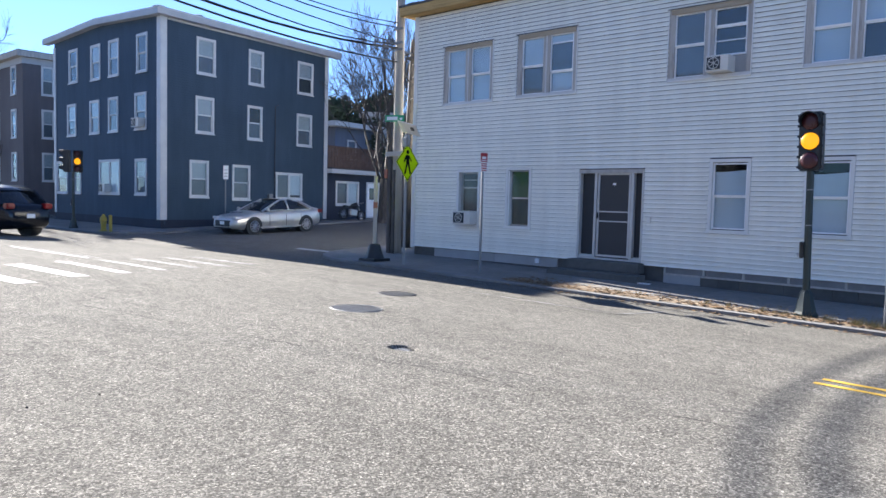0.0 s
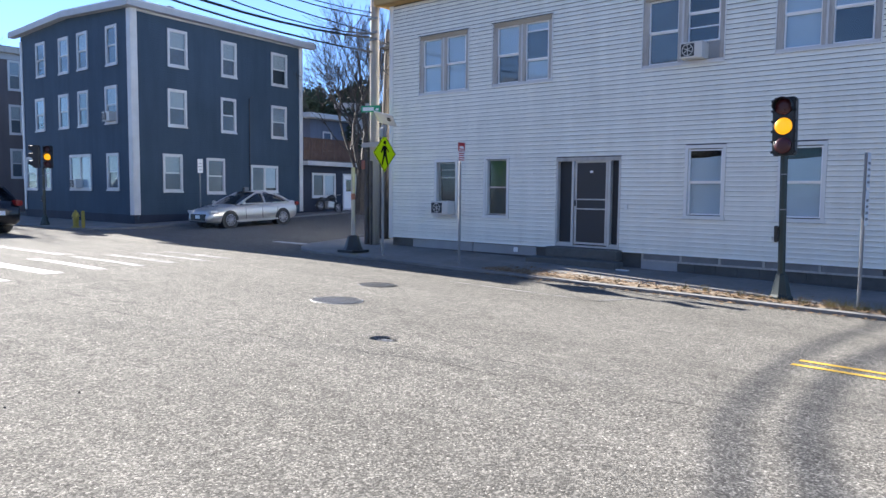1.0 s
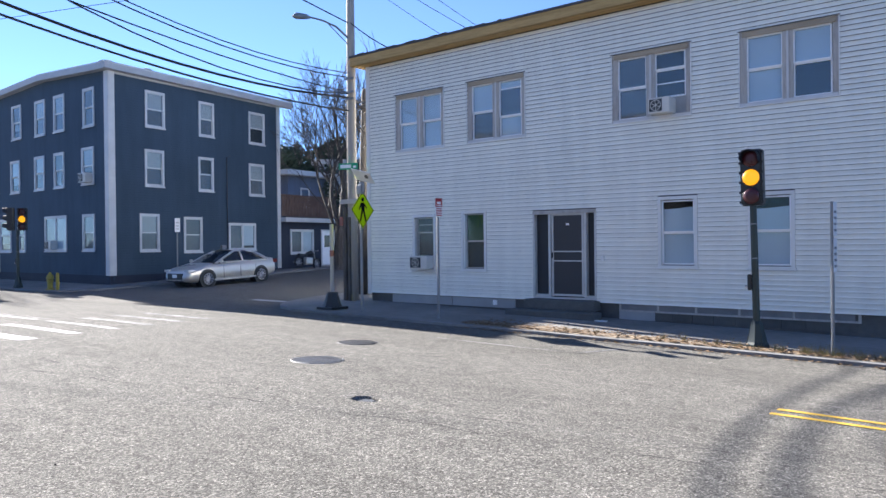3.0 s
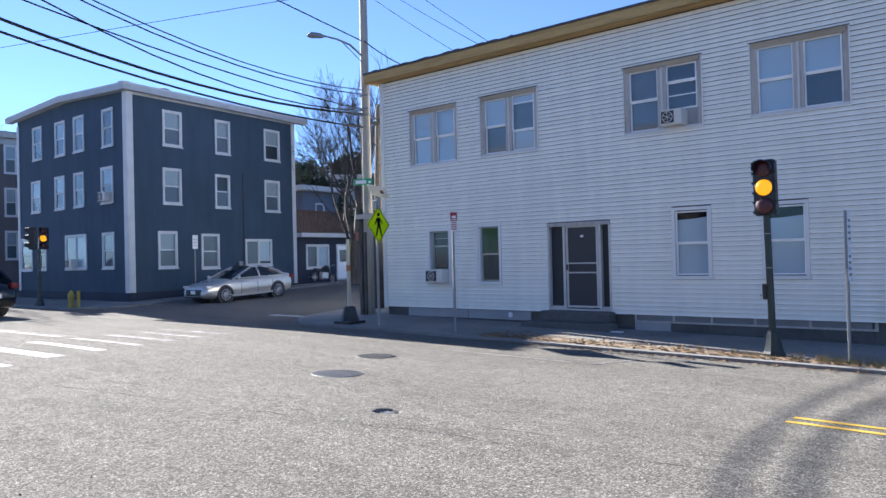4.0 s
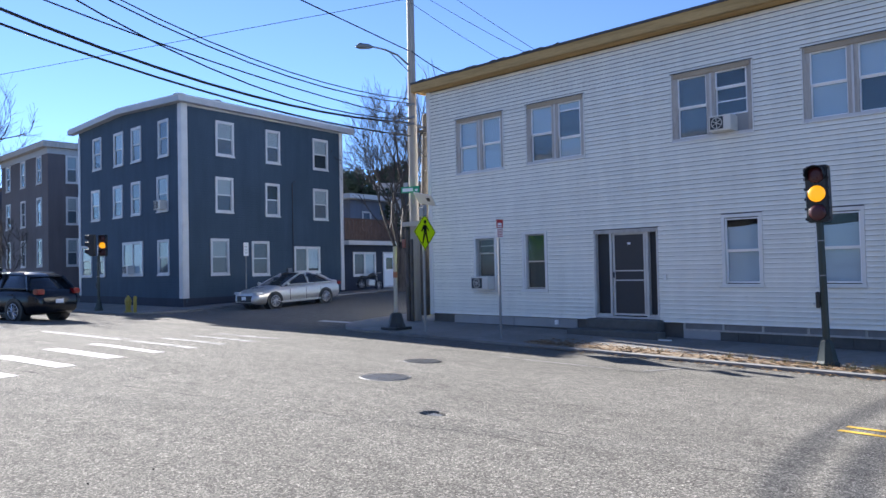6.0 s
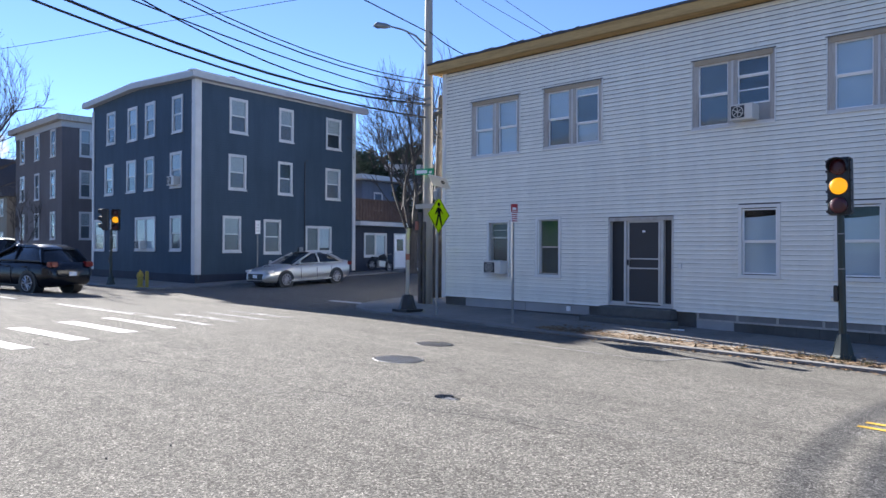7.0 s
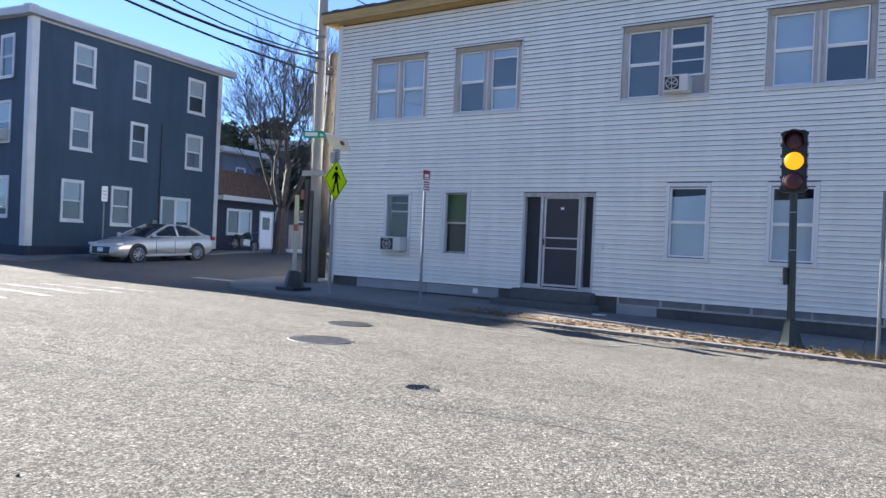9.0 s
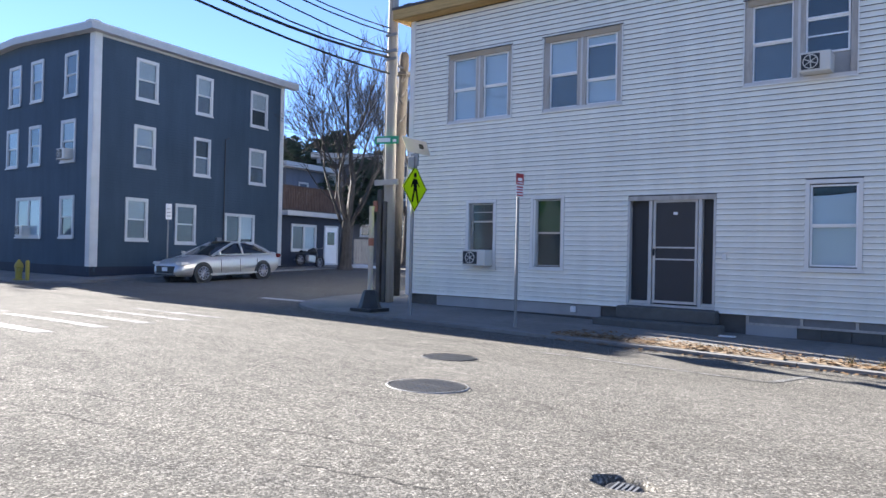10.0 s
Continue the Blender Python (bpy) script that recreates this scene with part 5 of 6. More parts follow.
def manhole(x, y, r, label, rim):
    root = thing("manhole_cover", label, "manhole cover", pose(x, y, road_z(x, y)))
    sx, sy = (road_z(x + 0.2, y) - road_z(x - 0.2, y)) / 0.4, (road_z(x, y + 0.2) - road_z(x, y - 0.2)) / 0.4
    tilt = Matrix(((1, 0, 0, 0), (0, 1, 0, 0), (sx, sy, 1, 0), (0, 0, 0, 1)))
    bm = bmesh.new()
    turned(bm, [(r - 0.03, -0.02), (r - 0.03, 0.01)], 32)
    part("lid", bm, IRON, root, at=tilt)
    bm = bmesh.new()
    a, b = ring(bm, Vector((0, 0, 0.012)), Vector((1, 0, 0)), Vector((0, 1, 0)), r - 0.012, 32), ring(bm, Vector((0, 0, 0.012)), Vector((1, 0, 0)), Vector((0, 1, 0)), r + 0.0, 32)
    c = ring(bm, Vector((0, 0, 0.004)), Vector((1, 0, 0)), Vector((0, 1, 0)), r + 0.012, 32)
    for i in range(32):
        j = (i + 1) % 32
        bm.faces.new((a[i], a[j], b[j], b[i]))
        bm.faces.new((b[i], b[j], c[j], c[i]))
    part("rim", bm, rim, root, at=tilt)
    bm = bmesh.new()
    for i in range(-5, 6):
        for j in range(-5, 6):
            px, py = i * r / 6.5, j * r / 6.5
            if math.hypot(px, py) < r * 0.82:
                box(bm, px - 0.008, px + 0.008, py - 0.008, py + 0.008, 0.0101, 0.0115)
    tagged(part("stud_pattern", bm, IRON, root, at=tilt), kind="stuff")


manhole(-7.45, 7.22, 0.36, "round cast-iron manhole cover with a bright rim in the asphalt", STEEL)
manhole(-8.72, 9.25, 0.33, "dull round manhole cover level with the asphalt", IRON)
cover = thing("valve_cover", "sunken iron valve cover in a broken asphalt hole", "valve cover", pose(-5.0, 5.7, road_z(-5.4, 5.7) - 0.075))
bm = bmesh.new()
turned(bm, [(0.1, 0), (0.1, 0.03), (0.085, 0.036)], 20)
lid = part("lid", bm, IRON, cover, at=pose(0.015, -0.01, 0, 5, 3, 0))
for i in range(5):
    part("rib", boxes((-0.06 + 0.026 * i, -0.048 + 0.026 * i, -0.055, 0.055, 0.0365, 0.042)), STEEL, lid)
rng = random.Random(31)
bm = bmesh.new()
for _ in range(36):
    a, d = rng.uniform(-1.2, 1.4), rng.uniform(0.12, 0.19)
    px, py, q = math.cos(a) * d, math.sin(a) * d, rng.uniform(0.002, 0.006)
    z = road_z(-5.0 + px, 5.7 + py) - road_z(-5.4, 5.7) + 0.075
    tube(bm, [(px, py, z - q), (px + rng.uniform(-q, q), py + rng.uniform(-q, q), z + q)], [q, q * 0.6], 5)
tagged(part("rubble", bm, GRANITE, cover, "pale broken asphalt crumbs"), kind="stuff")


# ---- trees ----
def branch(bm, rng, p, d, length, r, depth, spread=0.5, up=0.18, thin=None):
    """One bent limb with side shoots; twigs go to a second mesh."""
    n = 4
    r = max(r, 0.01)
    pts, radii = [p.copy()], [r]
    tip = max(r * 0.55, 0.008)
    for i in range(1, n + 1):
        d = (d + Vector((rng.gauss(0, 0.13), rng.gauss(0, 0.13), rng.gauss(0.03, 0.08) + up * 0.3))).normalized()
        p = p + d * (length / n)
        pts.append(p.copy())
        radii.append(r + (tip - r) * i / n)
    tube(thin if thin is not None and depth <= 2 else bm, pts, radii, 6 if r > 0.05 else 4 if r > 0.02 else 3, False)
    if depth == 0:
        return
    kids = rng.randint(3, 5) if depth > 1 else rng.randint(4, 6)
    for k in range(kids):
        f = rng.uniform(0.35, 1.0) if k else 1.0
        q = pts[min(n, max(1, round(f * n)))]
        a = rng.uniform(0, 2 * math.pi)
        u = d.orthogonal().normalized()
        side = u * math.cos(a) + d.cross(u) * math.sin(a)
        nd = (d + side * rng.uniform(spread * 0.6, spread * 1.4) + Vector((0, 0, up))).normalized()
        branch(bm, rng, q, nd, length * rng.uniform(0.55, 0.8), tip * rng.uniform(0.6, 0.85) if k else tip * 0.9, depth - 1, spread, up, thin)


def bare_tree(x, y, z, height, r, seed, label, fork=0.28, spread=0.5, limbs=4, depth=4):
    rng = random.Random(seed)
    root = thing("bare_tree", label, "tree", pose(x, y, z - 0.1))
    bm, tw = bmesh.new(), bmesh.new()
    top = Vector((0.1, 0.05, height * fork))
    tube(bm, [(0, 0, 0), (0.02, 0, 0.25), (0.05, 0.02, height * fork * 0.5), top], [r * 1.45, r * 1.1, r, r * 0.92], 10, False)
    for i in range(limbs):
        a = 2 * math.pi * i / limbs + rng.uniform(-0.4, 0.4)
        d = Vector((math.cos(a) * spread, math.sin(a) * spread, 1.0)).normalized()
        branch(bm, rng, top - Vector((0, 0, rng.uniform(0, height * fork * 0.35))), d, height * rng.uniform(0.25, 0.36), r * rng.uniform(0.3, 0.46), depth, 0.62, 0.1, tw)
    branch(bm, rng, top, Vector((0, 0, 1)), height * 0.34, r * 0.6, depth, 0.5, 0.2, tw)
    part("trunk", bm, BARK, root, "grey trunk and limbs")
    part("twig_crown", tw, BARK, root, "fine bare twigs")


bare_tree(-29.4, 28.3, 0.3, 11.3, 0.3, 12, "large leafless street tree with a forked grey trunk", 0.22, 0.55, 7, 4)
bare_tree(-28.6, 32.0, 0.5, 10.5, 0.22, 5, "slim leafless tree further up the side street", 0.3, 0.4, 3, 4)
bare_tree(-64.5, 14.6, 0.1, 17.5, 0.42, 21, "large leafless street tree beside the pavement", 0.24, 0.65, 6, 4)
bare_tree(-55.5, 16.0, 0.1, 5.5, 0.1, 8, "small leafless tree in front of the brown house", 0.25, 0.6, 4, 3)
bare_tree(-73.0, 19.0, 0.1, 11.0, 0.25, 14, "leafless tree among the far houses", 0.3, 0.6, 4, 3)


def conifer(x, y, z, height, r, seed, n=4200):
    """Dark evergreen: a tapered trunk and drooping sprays of small needle clumps."""
    rng = random.Random(seed)
    root = thing("conifer", "dark green evergreen tree behind the houses", "tree", pose(x, y, z))
    bm = bmesh.new()
    turned(bm, [(0.25, 0), (0.04, height)], 8)
    part("trunk", bm, BARK, root)
    verts, faces = [], []
    lobes = [(rng.uniform(0, 6.28), rng.uniform(0.25, 1.0), rng.uniform(0.5, 1.0)) for _ in range(16)]
    for i in range(n):
        la, lh, lr = rng.choice(lobes)
        rad = r * (1.15 - lh * 0.75) * 0.55
        v = Vector((rng.gauss(0, 1), rng.gauss(0, 1), rng.gauss(0, 1))).normalized() * rng.uniform(0.5, 1.0)
        c = Vector((math.cos(la) * rad + v.x * r * 0.5 * lr, math.sin(la) * rad + v.y * r * 0.5 * lr, height * (0.25 + 0.68 * lh) + v.z * r * 0.4 * lr))
        s = rng.uniform(0.18, 0.45)
        for _ in range(2):
            u = Vector((rng.gauss(0, 1), rng.gauss(0, 1), rng.gauss(-0.3, 0.6))).normalized()
            w = u.orthogonal().normalized() * 0.35
            k = len(verts)
            verts += [c + u * s, c - u * s * 0.4 + w * s, c - u * s * 0.4 - w * s]
            faces.append((k, k + 1, k + 2))
    me = bpy.data.meshes.new("needles")
    me.from_pydata([tuple(v) for v in verts], [], faces)
    me.materials.append(NEEDLE)
    part("crown", me, NEEDLE, root)


for i, (x, y, h, r) in enumerate(((-47.0, 39.0, 9.3, 3.2), (-44.0, 41.0, 9.9, 3.2), (-41.0, 42.5, 8.6, 3.0), (-49.5, 37.0, 7.6, 2.8))):
    conifer(x, y, 0.5, h, r, 40 + i)


# ---- parked and waiting cars ----
def lerp_table(table, x):
    for (a, va), (b, vb) in zip(table, table[1:]):
        if x <= b:
            f = 0 if b == a else max(0.0, (x - a) / (b - a))
            return va + (vb - va) * f
    return table[-1][1]


def car(name, label, m, paint_mat, length=4.85, width=1.82, height=1.46, suv=False, plate=True):
    """Body lofted along x from nose (0) to tail; the car stands on z = 0, centred on y."""
    root = thing(name, label, "car", m)
    L, w = length, width / 2
    k = height / 1.46
    if suv:
        deck = [(0, 0.62), (0.06, 0.8), (0.5, 0.95), (1.2, 1.04), (L - 0.5, 1.1), (L - 0.1, 1.05), (L, 0.8)]
        roof = [(1.15, 1.02), (1.95, 1.5), (2.5, height), (3.4, height), (L - 0.75, height - 0.09), (L - 0.3, 1.12)]
    else:
        deck = [(0, 0.5), (0.05, 0.68), (0.4, 0.8), (1.25, 0.95), (2.2, 0.98), (L - 1.0, 1.03), (L - 0.15, 1.04), (L - 0.03, 0.9), (L, 0.65)]
        roof = [(1.3, 0.95), (2.05, 1.34), (2.55, height), (3.1, height), (3.55, 1.38), (L - 0.55, 1.04)]
    plan = [(0, w * 0.7), (0.12, w * 0.86), (0.5, w * 0.96), (1.2, w), (L - 1.2, w), (L - 0.4, w * 0.95), (L - 0.08, w * 0.84), (L, w * 0.7)]
    under = [(0, 0.26), (0.5, 0.2), (L - 0.5, 0.22), (L, 0.34)]
    n = 40
    bm = bmesh.new()
    secs = []
    for i in range(n + 1):
        x = L * i / n
        hw, zt, zb = lerp_table(plan, x), lerp_table(deck, x), lerp_table(under, x)
        sec = [(0, zb), (hw * 0.82, zb), (hw * 0.96, zb + 0.1), (hw, zb + (zt - zb) * 0.42), (hw * 0.985, zb + (zt - zb) * 0.68), (hw * 0.93, zt - 0.05), (hw * 0.82, zt - 0.005), (hw * 0.4, zt + 0.015), (0, zt + 0.02)]
        full = sec + [(-a, b) for a, b in sec[-2:0:-1]]
        secs.append([bm.verts.new((x, a, b)) for a, b in full])
    q = len(secs[0])
    for a, b in zip(secs, secs[1:]):
        for j in range(q):
            bm.faces.new((a[j], a[(j + 1) % q], b[(j + 1) % q], b[j]))
    bm.faces.new(secs[0])
    bm.faces.new(secs[-1][::-1])
    body = part("body", bm, paint_mat, root, smooth=True)
    # cabin: glass shell with painted roof and pillars
    x0, x1 = roof[0][0], roof[-1][0]
    bm, rf = bmesh.new(), bmesh.new()
    gsecs, rsecs = [], []
    for i in range(25):
        x = x0 + (x1 - x0) * i / 24
        zr, zt = lerp_table(roof, x), lerp_table(deck, x) - 0.02
        f = (zr - zt) / (height - 1.0)
        hb, ht = w * 0.92, w * (0.92 - 0.26 * min(1.0, f))
        gsecs.append([bm.verts.new((x, a, b)) for a, b in ((hb, zt), (ht, max(zt, zr - 0.05)), (0, zr - 0.012), (-ht, max(zt, zr - 0.05)), (-hb, zt))])
        if roof[2][0] - 0.12 <= x <= roof[-2][0] + 0.12:
            rsecs.append([rf.verts.new((x, a, b)) for a, b in ((ht * 1.02, zr - 0.06), (ht * 0.9, zr), (0, zr + 0.02), (-ht * 0.9, zr), (-ht * 1.02, zr - 0.06))])
    for ss, bb in ((gsecs, bm), (rsecs, rf)):
        for a, b in zip(ss, ss[1:]):
            for j in range(4):
                bb.faces.new((a[j], a[j + 1], b[j + 1], b[j]))
    part("cabin_glass", bm, CARGLASS, root, "dark tinted car glass", True)
    part("roof_panel", rf, paint_mat, root, smooth=True)
    for s in (-1, 1):
        # pillars
        for xa, xb, thick in ((x0 + 0.06, roof[2][0] - 0.05, 0.045), ((x0 + x1) / 2 + 0.05, (x0 + x1) / 2 + 0.02, 0.04), (x1 - 0.1, roof[-2][0] + 0.02, 0.07)):
            za, zb = lerp_table(deck, xa), lerp_table(roof, xb) - 0.03
            bm = bmesh.new()
            tube(bm, [(xa, s * w * 0.915, za - 0.03), ((xa + xb) / 2, s * w * 0.815, (za + zb) / 2), (xb, s * w * 0.69, zb)], [thick] * 3, 6)
            part("pillar", bm, paint_mat, root)
        part("belt_trim", boxes((x0 + 0.3, x1 - 0.15, s * w * 0.945 - 0.012, s * w * 0.945 + 0.012, 0.985 * k - 0.01, 1.005 * k)), ALLOY if not suv else BLACK, root)
        for xd in (1.75, 2.65, 3.5):
            part("door_gap", boxes((xd, xd + 0.012, s * w * 1.0 - 0.012, s * w * 1.0 + 0.002, 0.34, 0.82 * k)), BLACK, body)
        for xd in (2.3, 3.2):
            part("door_handle", soften(boxes((xd, xd + 0.2, s * w * 0.985 - 0.01, s * w * 0.985 + 0.025, 0.8 * k, 0.83 * k)), 0.008, 1), paint_mat, body)
        part("mirror", soften(boxes((1.5, 1.62, s * (w + 0.1) - 0.09, s * (w + 0.1) + 0.09, 0.97 * k, 1.1 * k)), 0.03, 2), paint_mat, root)
        part("headlight", soften(boxes((0.06, 0.42, s * w * 0.72 - 0.17, s * w * 0.72 + 0.16, 0.64 * k, 0.75 * k)), 0.03, 2), LENS_CLEAR, root)
        part("tail_light", soften(boxes((L - 0.22, L + 0.005, s * w * 0.74 - 0.16, s * w * 0.74 + 0.13, 0.82 * k, 0.98 * k)), 0.03, 2), LENS_RED, root)
        part("sill_trim", boxes((1.2, L - 1.3, s * w * 0.99 - 0.02, s * w * 0.99 + 0.006, 0.25, 0.31)), BLACK if suv else paint_mat, root)
        for xw in (0.95, L - 1.05):
            r = 0.335 if not suv else 0.36
            bm = bmesh.new()
            tube(bm, [(xw, s * (w - 0.35), r), (xw, s * (w + 0.006), r)], [r + 0.07, r + 0.07], 28)
            part("wheel_arch", bm, BLACK, body)
            bm = bmesh.new()
            tube(bm, [(xw, s * (w - 0.2), r), (xw, s * (w - 0.01), r), (xw, s * (w + 0.015), r)], [r, r, r - 0.03], 28)
            wh = part("wheel", bm, RUBBER, root, "black tyre")
            bm = bmesh.new()
            tube(bm, [(xw, s * (w + 0.012), r), (xw, s * (w + 0.018), r)], [r * 0.68, r * 0.66], 24)
            part("rim_well", bm, BLACK, wh)
            bm = bmesh.new()
            for j in range(10):
                a = 2 * math.pi * j / 10
                tube(bm, [(xw, s * (w + 0.028), r), (xw + r * 0.68 * math.cos(a), s * (w + 0.022), r + r * 0.68 * math.sin(a))], [0.034, 0.022], 4)
            u = []
            for j in range(24):
                a, b = 2 * math.pi * j / 24, 2 * math.pi * (j + 1) / 24
                tube(bm, [(xw + r * 0.69 * math.cos(a), s * (w + 0.02), r + r * 0.69 * math.sin(a)), (xw + r * 0.69 * math.cos(b), s * (w + 0.02), r + r * 0.69 * math.sin(b))], [0.016, 0.016], 4, False)
            part("rim", bm, ALLOY, wh)
    part("grille", soften(boxes((-0.012, 0.06, -w * 0.55, w * 0.55, 0.34, 0.6 * k)), 0.02, 1), BLACK, root)
    part("bumper_trim", boxes((-0.006, 0.1, -w * 0.62, w * 0.62, 0.255, 0.3)), BLACK, root)
    part("number_plate", boxes((-0.02, -0.013, -0.15, 0.15, 0.42, 0.56)), SIGN_WHITE, root)
    part("number_plate", boxes((L + 0.004, L + 0.01, -0.15, 0.15, 0.62, 0.76)), SIGN_WHITE, root)
    if suv:
        for s in (-1, 1):
            bm = bmesh.new()
            tube(bm, [(2.3, s * w * 0.6, height + 0.03), (L - 1.0, s * w * 0.6, height + 0.0)], [0.018, 0.018], 6)
            part("roof_rail", bm, STEEL, root)
    return root


def stand(x, y, heading, length):
    """Pose for a car whose middle stands at (x, y) and whose nose points along heading degrees."""
    h = radians(heading)
    nose = Vector((x + math.cos(h) * length / 2, y + math.sin(h) * length / 2, 0))
    tail = Vector((x - math.cos(h) * length / 2, y - math.sin(h) * length / 2, 0))
    nose.z, tail.z = road_z(nose.x, nose.y), road_z(tail.x, tail.y)
    d = (tail - nose).normalized()
    side = Vector((0, 0, 1)).cross(d).normalized()
    up = d.cross(side)
    mm = Matrix((d, side, up)).transposed().to_4x4()
    mm.translation = nose
    return mm


car("silver_sedan", "silver four-door sedan waiting in the shaded side street", stand(-27.3, 19.4, -86, 4.85), SILVER)
car("dark_suv", "charcoal SUV turning in the main street", stand(-28.2, 8.5, 199, 4.55), DARKCAR, 4.55, 1.84, 1.64, True)
car("pale_van", "tall pale van parked along the main street", stand(-42.6, 10.9, 184, 5.1), SILVER, 5.1, 1.9, 2.15, True)
car("parked_car", "dark car parked beside the low navy shop", stand(1.2, 18.4, 180, 4.6), DARKCAR, 4.6, 1.8, 1.5)


# ---- small things ----
def motorbike(x, y, z, yaw):
    root = thing("motorbike", "dark motorbike parked against the slate-blue wing", "motorbike", pose(x, y, z, 0, 6, yaw))
    for xx in (-0.68, 0.68):
        bm = bmesh.new()
        for j in range(20):
            a, b = 2 * math.pi * j / 20, 2 * math.pi * (j + 1) / 20
            tube(bm, [(xx + 0.29 * math.cos(a), 0, 0.32 + 0.29 * math.sin(a)), (xx + 0.29 * math.cos(b), 0, 0.32 + 0.29 * math.sin(b))], [0.05, 0.05], 6, False)
        w = part("wheel", bm, RUBBER, root)
        bm = bmesh.new()
        for j in range(8):
            a = math.pi * j / 8
            tube(bm, [(xx - 0.27 * math.cos(a), 0, 0.32 - 0.27 * math.sin(a)), (xx + 0.27 * math.cos(a), 0, 0.32 + 0.27 * math.sin(a))], [0.01, 0.01], 4, False)
        part("rim", bm, ALLOY, w)
    part("engine", soften(boxes((-0.25, 0.25, -0.15, 0.15, 0.25, 0.62)), 0.04, 1), ALLOY, root, "bright metal engine")
    bm = bmesh.new()
    tube(bm, [(-0.15, 0, 0.78), (0.15, 0, 0.86), (0.38, 0, 0.8)], [0.1, 0.17, 0.08], 10)
    part("tank", bm, BLACK, root, smooth=True)
    part("seat", soften(boxes((-0.75, -0.1, -0.13, 0.13, 0.68, 0.78)), 0.04, 2), BLACK, root)
    bm = bmesh.new()
    tube(bm, [(0.68, 0.07, 0.32), (0.4, 0.07, 1.0)], [0.03, 0.03], 6)
    tube(bm, [(0.42, -0.36, 1.05), (0.4, 0, 1.0), (0.42, 0.36, 1.05)], [0.018] * 3, 6)
    part("fork", bm, ALLOY, root)
    bm = bmesh.new()
    tube(bm, [(-0.9, 0.16, 0.3), (0.1, 0.17, 0.24)], [0.05, 0.035], 8)
    part("exhaust", bm, ALLOY, root)


motorbike(-31.2, 27.6, walk_z(-31.2, 27.6), 92)


def fence():
    root = thing("fence", "short pale weathered board fence behind the tree", "fence", pose(-32.4, 32.0, 0.2, 0, 0, 45))
    me = finish(boxes((0, 0.135, 0, 0.025, 0, 1.6)), "board", OLD_TRIM)
    for i in range(8):
        part("board", me, OLD_TRIM, root, at=pose(i * 0.14, 0, 0))
    part("rail", boxes((0, 1.115, 0.026, 0.07, 0.3, 0.4), (0, 1.115, 0.026, 0.07, 1.2, 1.3)), OLD_TRIM, root)


fence()


def litter():
    """Dry leaves, grass tufts and sandy dirt drifted along the kerb."""
    rng = random.Random(9)
    bm = bmesh.new()
    rows = []
    for i in range(61):
        x = -9.5 + i * 0.15
        wide = (0.75 - 0.45 * i / 60) * (0.8 + 0.4 * rng.random())
        rows.append([bm.verts.new((x, KERB + 0.17 + wide * f, walk_z(x, KERB + 0.17 + wide * f) + dz * (0.6 + 0.8 * rng.random()) + 0.003)) for f, dz in ((0, 0.0), (0.3, 0.016), (0.65, 0.012), (1.0, -0.004))])
    for p, q in zip(rows, rows[1:]):
        for k in range(3):
            bm.faces.new((p[k], q[k], q[k + 1], p[k + 1]))
    tagged(new("dirt", finish(bm, "dirt", DIRT, True)), "sandy dirt drifted behind the kerb", "dirt", kind="stuff")
    verts, faces = [], []
    for _ in range(2600):
        x = rng.uniform(-9.6, -0.5)
        f = (x + 9.6) / 9.1
        y = KERB + 0.18 + abs(rng.gauss(0, 0.22 + 0.25 * (1 - f)))
        if rng.random() < 0.12:
            y = KERB - abs(rng.gauss(0, 0.12))
            z = road_z(x, y) + 0.012
        else:
            z = walk_z(x, y) + 0.006 + abs(rng.gauss(0, 0.012))
        s, a = rng.uniform(0.02, 0.05), rng.uniform(0, 6.28)
        t = rng.uniform(-0.5, 0.5)
        k = len(verts)
        c, d = math.cos(a) * s, math.sin(a) * s
        verts += [(x - c, y - d, z), (x + d * 0.6, y - c * 0.6, z + s * t * 0.5 + 0.008), (x + c, y + d, z + 0.012), (x - d * 0.6, y + c * 0.6, z + s * 0.3)]
        faces.append((k, k + 1, k + 2, k + 3))
    me = bpy.data.meshes.new("leaf_litter")
    me.from_pydata(verts, [], faces)
    me.materials.append(LEAF)
    tagged(new("leaf_litter", me), "brown dry leaves drifted along the kerb", "leaves", kind="stuff")
    verts, faces = [], []
    for _ in range(46):
        x = rng.choice((rng.uniform(-7.5, -0.8), rng.uniform(-3.0, -1.2)))
        y0 = KERB + rng.uniform(0.2, 0.55)
        z = walk_z(x, y0)
        for _b in range(14):
            a, h = rng.uniform(0, 6.28), rng.uniform(0.05, 0.2)
            bx, by = x + rng.gauss(0, 0.03), y0 + rng.gauss(0, 0.03)
            k = len(verts)
            verts += [(bx - 0.004, by, z), (bx + 0.004, by, z), (bx + math.cos(a) * h * 0.6, by + math.sin(a) * h * 0.6, z + h)]
            faces.append((k, k + 1, k + 2))
    me = bpy.data.meshes.new("grass_tufts")
    me.from_pydata(verts, [], faces)
    me.materials.append(GRASS)
    tagged(new("grass_tufts", me), "dry grass tufts growing behind the kerb", "grass", kind="stuff")


litter()
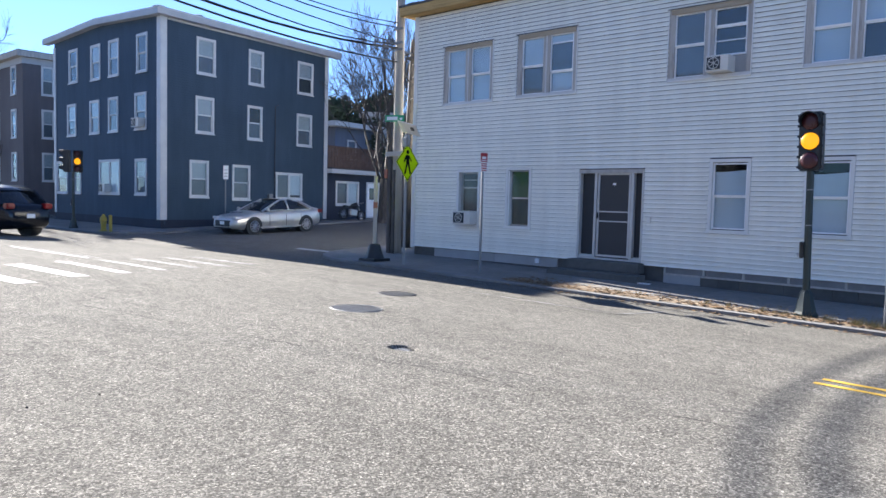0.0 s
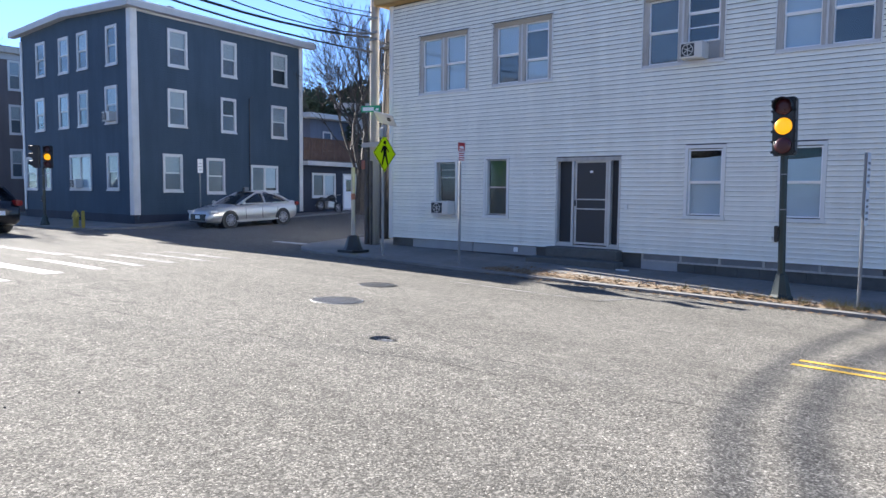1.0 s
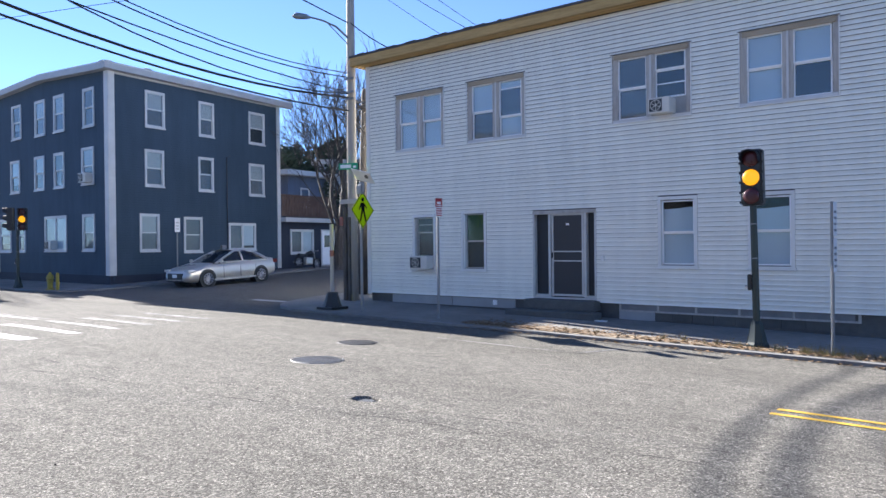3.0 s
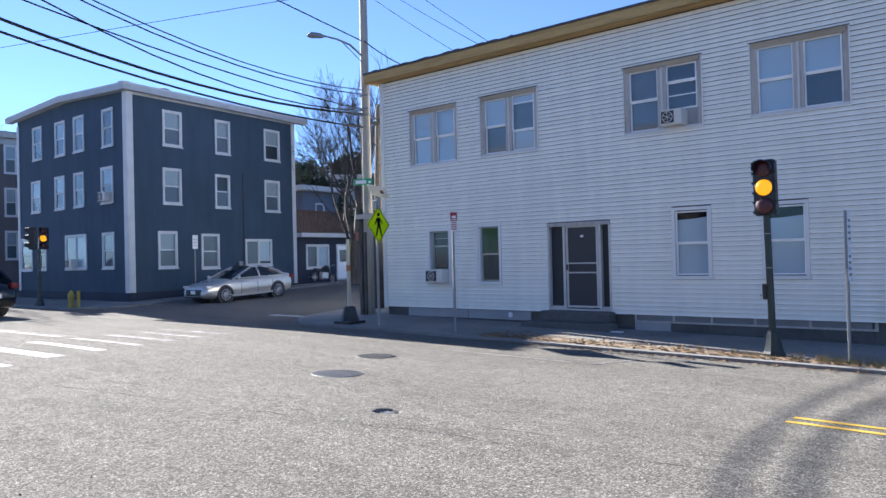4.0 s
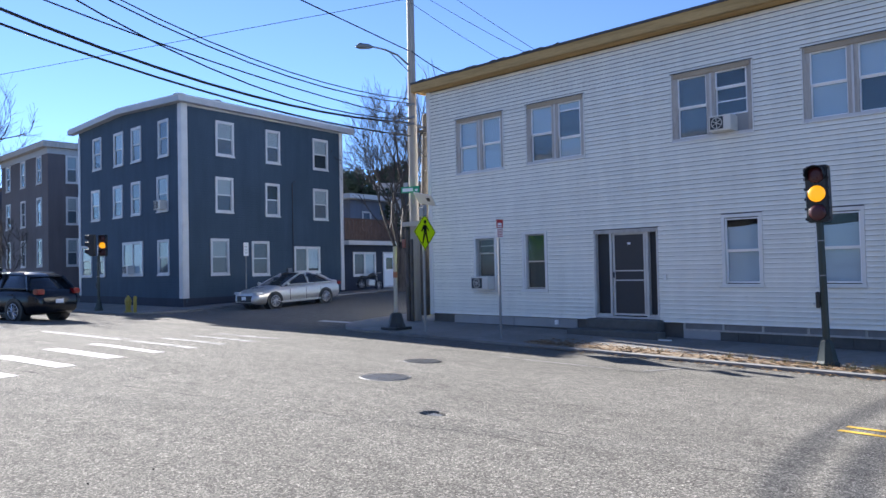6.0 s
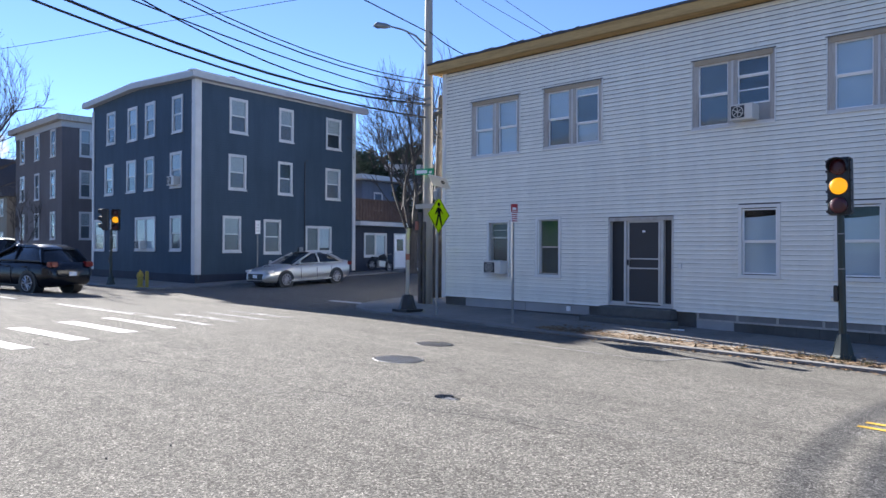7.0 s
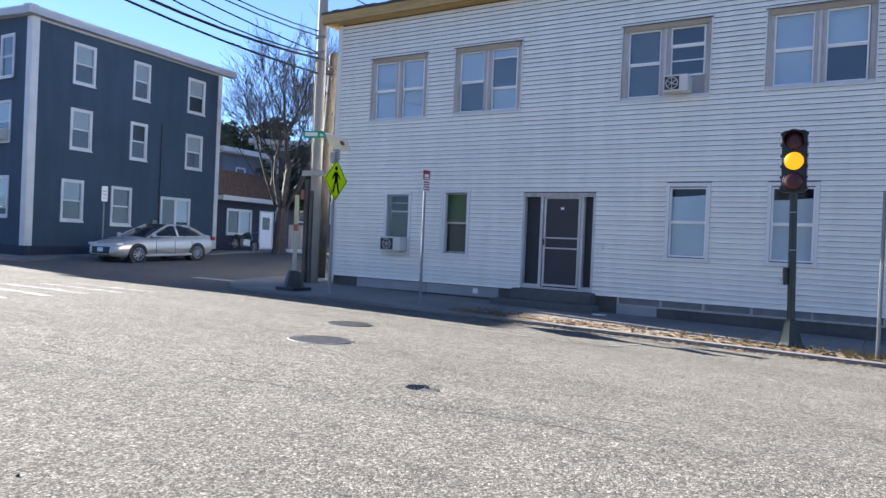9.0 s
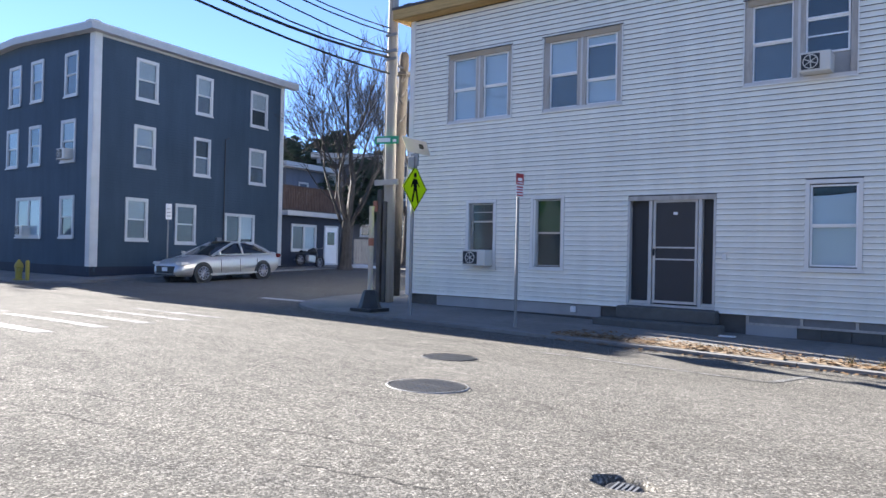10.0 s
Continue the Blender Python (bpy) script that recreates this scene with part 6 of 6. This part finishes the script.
for x, y, r in ((-26.0, 35.5, 1.4), (-23.6, 36.5, 1.2), (-30.4, 30.6, 0.9)):
    bm = bmesh.new()
    rng = random.Random(int(x * 10))
    turned(bm, [(r, -0.05), (r * 0.85, 0.08), (r * 0.4, 0.16), (0.05, 0.19)], 14)
    for v in bm.verts:
        f = 1 + rng.uniform(-0.2, 0.2)
        v.co.x *= f * 1.6
        v.co.y *= f * 0.6
    ob = new("snow_patch", finish(bm, "snow_patch", SNOW, True))
    ob.matrix_world = pose(x, y, road_z(x, y))
    tagged(ob, "small patch of old snow on the verge", "snow", "snow patches")
tagged(new("paper_scrap", finish(boxes((-7.6, -7.1, 15.38, 15.5, walk_z(-7.3, 15.4), walk_z(-7.3, 15.4) + 0.02)), "paper_scrap", SIGN_WHITE)), "flat white scrap lying by the foundation", "litter")


def road_debris():
    """A twig and a few dark crumbs lying on the asphalt near the kerb."""
    x, y = -3.75, 1.61
    bm = bmesh.new()
    z = road_z(x, y) + 0.006
    tube(bm, [(x - 0.06, y - 0.02, z), (x - 0.01, y + 0.01, z + 0.004), (x + 0.05, y + 0.015, z)], [0.006, 0.005, 0.003], 5)
    tube(bm, [(x - 0.01, y + 0.01, z), (x + 0.01, y + 0.045, z)], [0.004, 0.002], 4)
    tagged(new("twig", finish(bm, "twig", BARK)), "short dark twig lying on the asphalt", "twig")
    rng = random.Random(17)
    bm = bmesh.new()
    for px, py, n in ((-5.15, 1.35, 3), (-6.67, 1.61, 5), (-6.91, 1.77, 4), (-7.76, 2.23, 3), (-5.08, 2.22, 2), (-4.06, 1.17, 1), (-5.2, 2.8, 2)):
        for _ in range(n):
            a, b, q = px + rng.gauss(0, 0.06), py + rng.gauss(0, 0.05), rng.uniform(0.004, 0.01)
            z = road_z(a, b)
            tube(bm, [(a, b, z - 0.002), (a + rng.uniform(-q, q), b + rng.uniform(-q, q), z + q)], [q, q * 0.5], 5)
    tagged(new("road_crumbs", finish(bm, "road_crumbs", BARK)), "scattered dark crumbs and dead leaves on the asphalt", "debris", kind="stuff")


road_debris()


def cloud_bank():
    """A bright cloud low in the west, far behind everything; its sunlit white is emitted by the sheet."""
    k = Mat("glowing_cloud")
    tex = k.n("ShaderNodeTexCoord")
    sep = k.n("ShaderNodeSeparateXYZ")
    k.l(tex.outputs["Generated"], sep.inputs[0])
    dx = k.math("MULTIPLY", k.math("SUBTRACT", sep.outputs["Y"], 0.5), 2.0)
    dz = k.math("MULTIPLY", k.math("SUBTRACT", sep.outputs["Z"], 0.42), 2.0)
    fall = k.math("SUBTRACT", 1.0, k.math("ADD", k.math("MULTIPLY", dx, dx), k.math("MULTIPLY", dz, dz)))
    puff = k.math("MULTIPLY", k.math("SUBTRACT", k.noise(0.016, 5.0, 0.6), 0.5), 2.2)
    mask = k.ramp(k.math("ADD", fall, puff, True), [(0.25, (0, 0, 0)), (0.6, (1, 1, 1))])
    em = k.n("ShaderNodeEmission", Strength=0.25)
    em.inputs[0].default_value = (1.0, 0.97, 0.95, 1)
    mx = k.n("ShaderNodeMixShader")
    k.l(mask, mx.inputs[0])
    k.l(k.n("ShaderNodeBsdfTransparent").outputs[0], mx.inputs[1])
    k.l(em.outputs[0], mx.inputs[2])
    k.l(mx.outputs[0], k.t.nodes["Material Output"].inputs["Surface"])
    bm = bmesh.new()
    rows = [[bm.verts.new((-1500 + 60 * math.cos(4 * v), -60 + 530 * u, 20 + 270 * v)) for u in (0, 0.25, 0.5, 0.75, 1)] for v in (0, 0.25, 0.5, 0.75, 1)]
    for a, b in zip(rows, rows[1:]):
        for i in range(4):
            bm.faces.new((a[i], a[i + 1], b[i + 1], b[i]))
    tagged(new("backdrop", finish(bm, "backdrop", k.m)), "bright white cloud low over the far houses", "cloud", kind="structure")


cloud_bank()
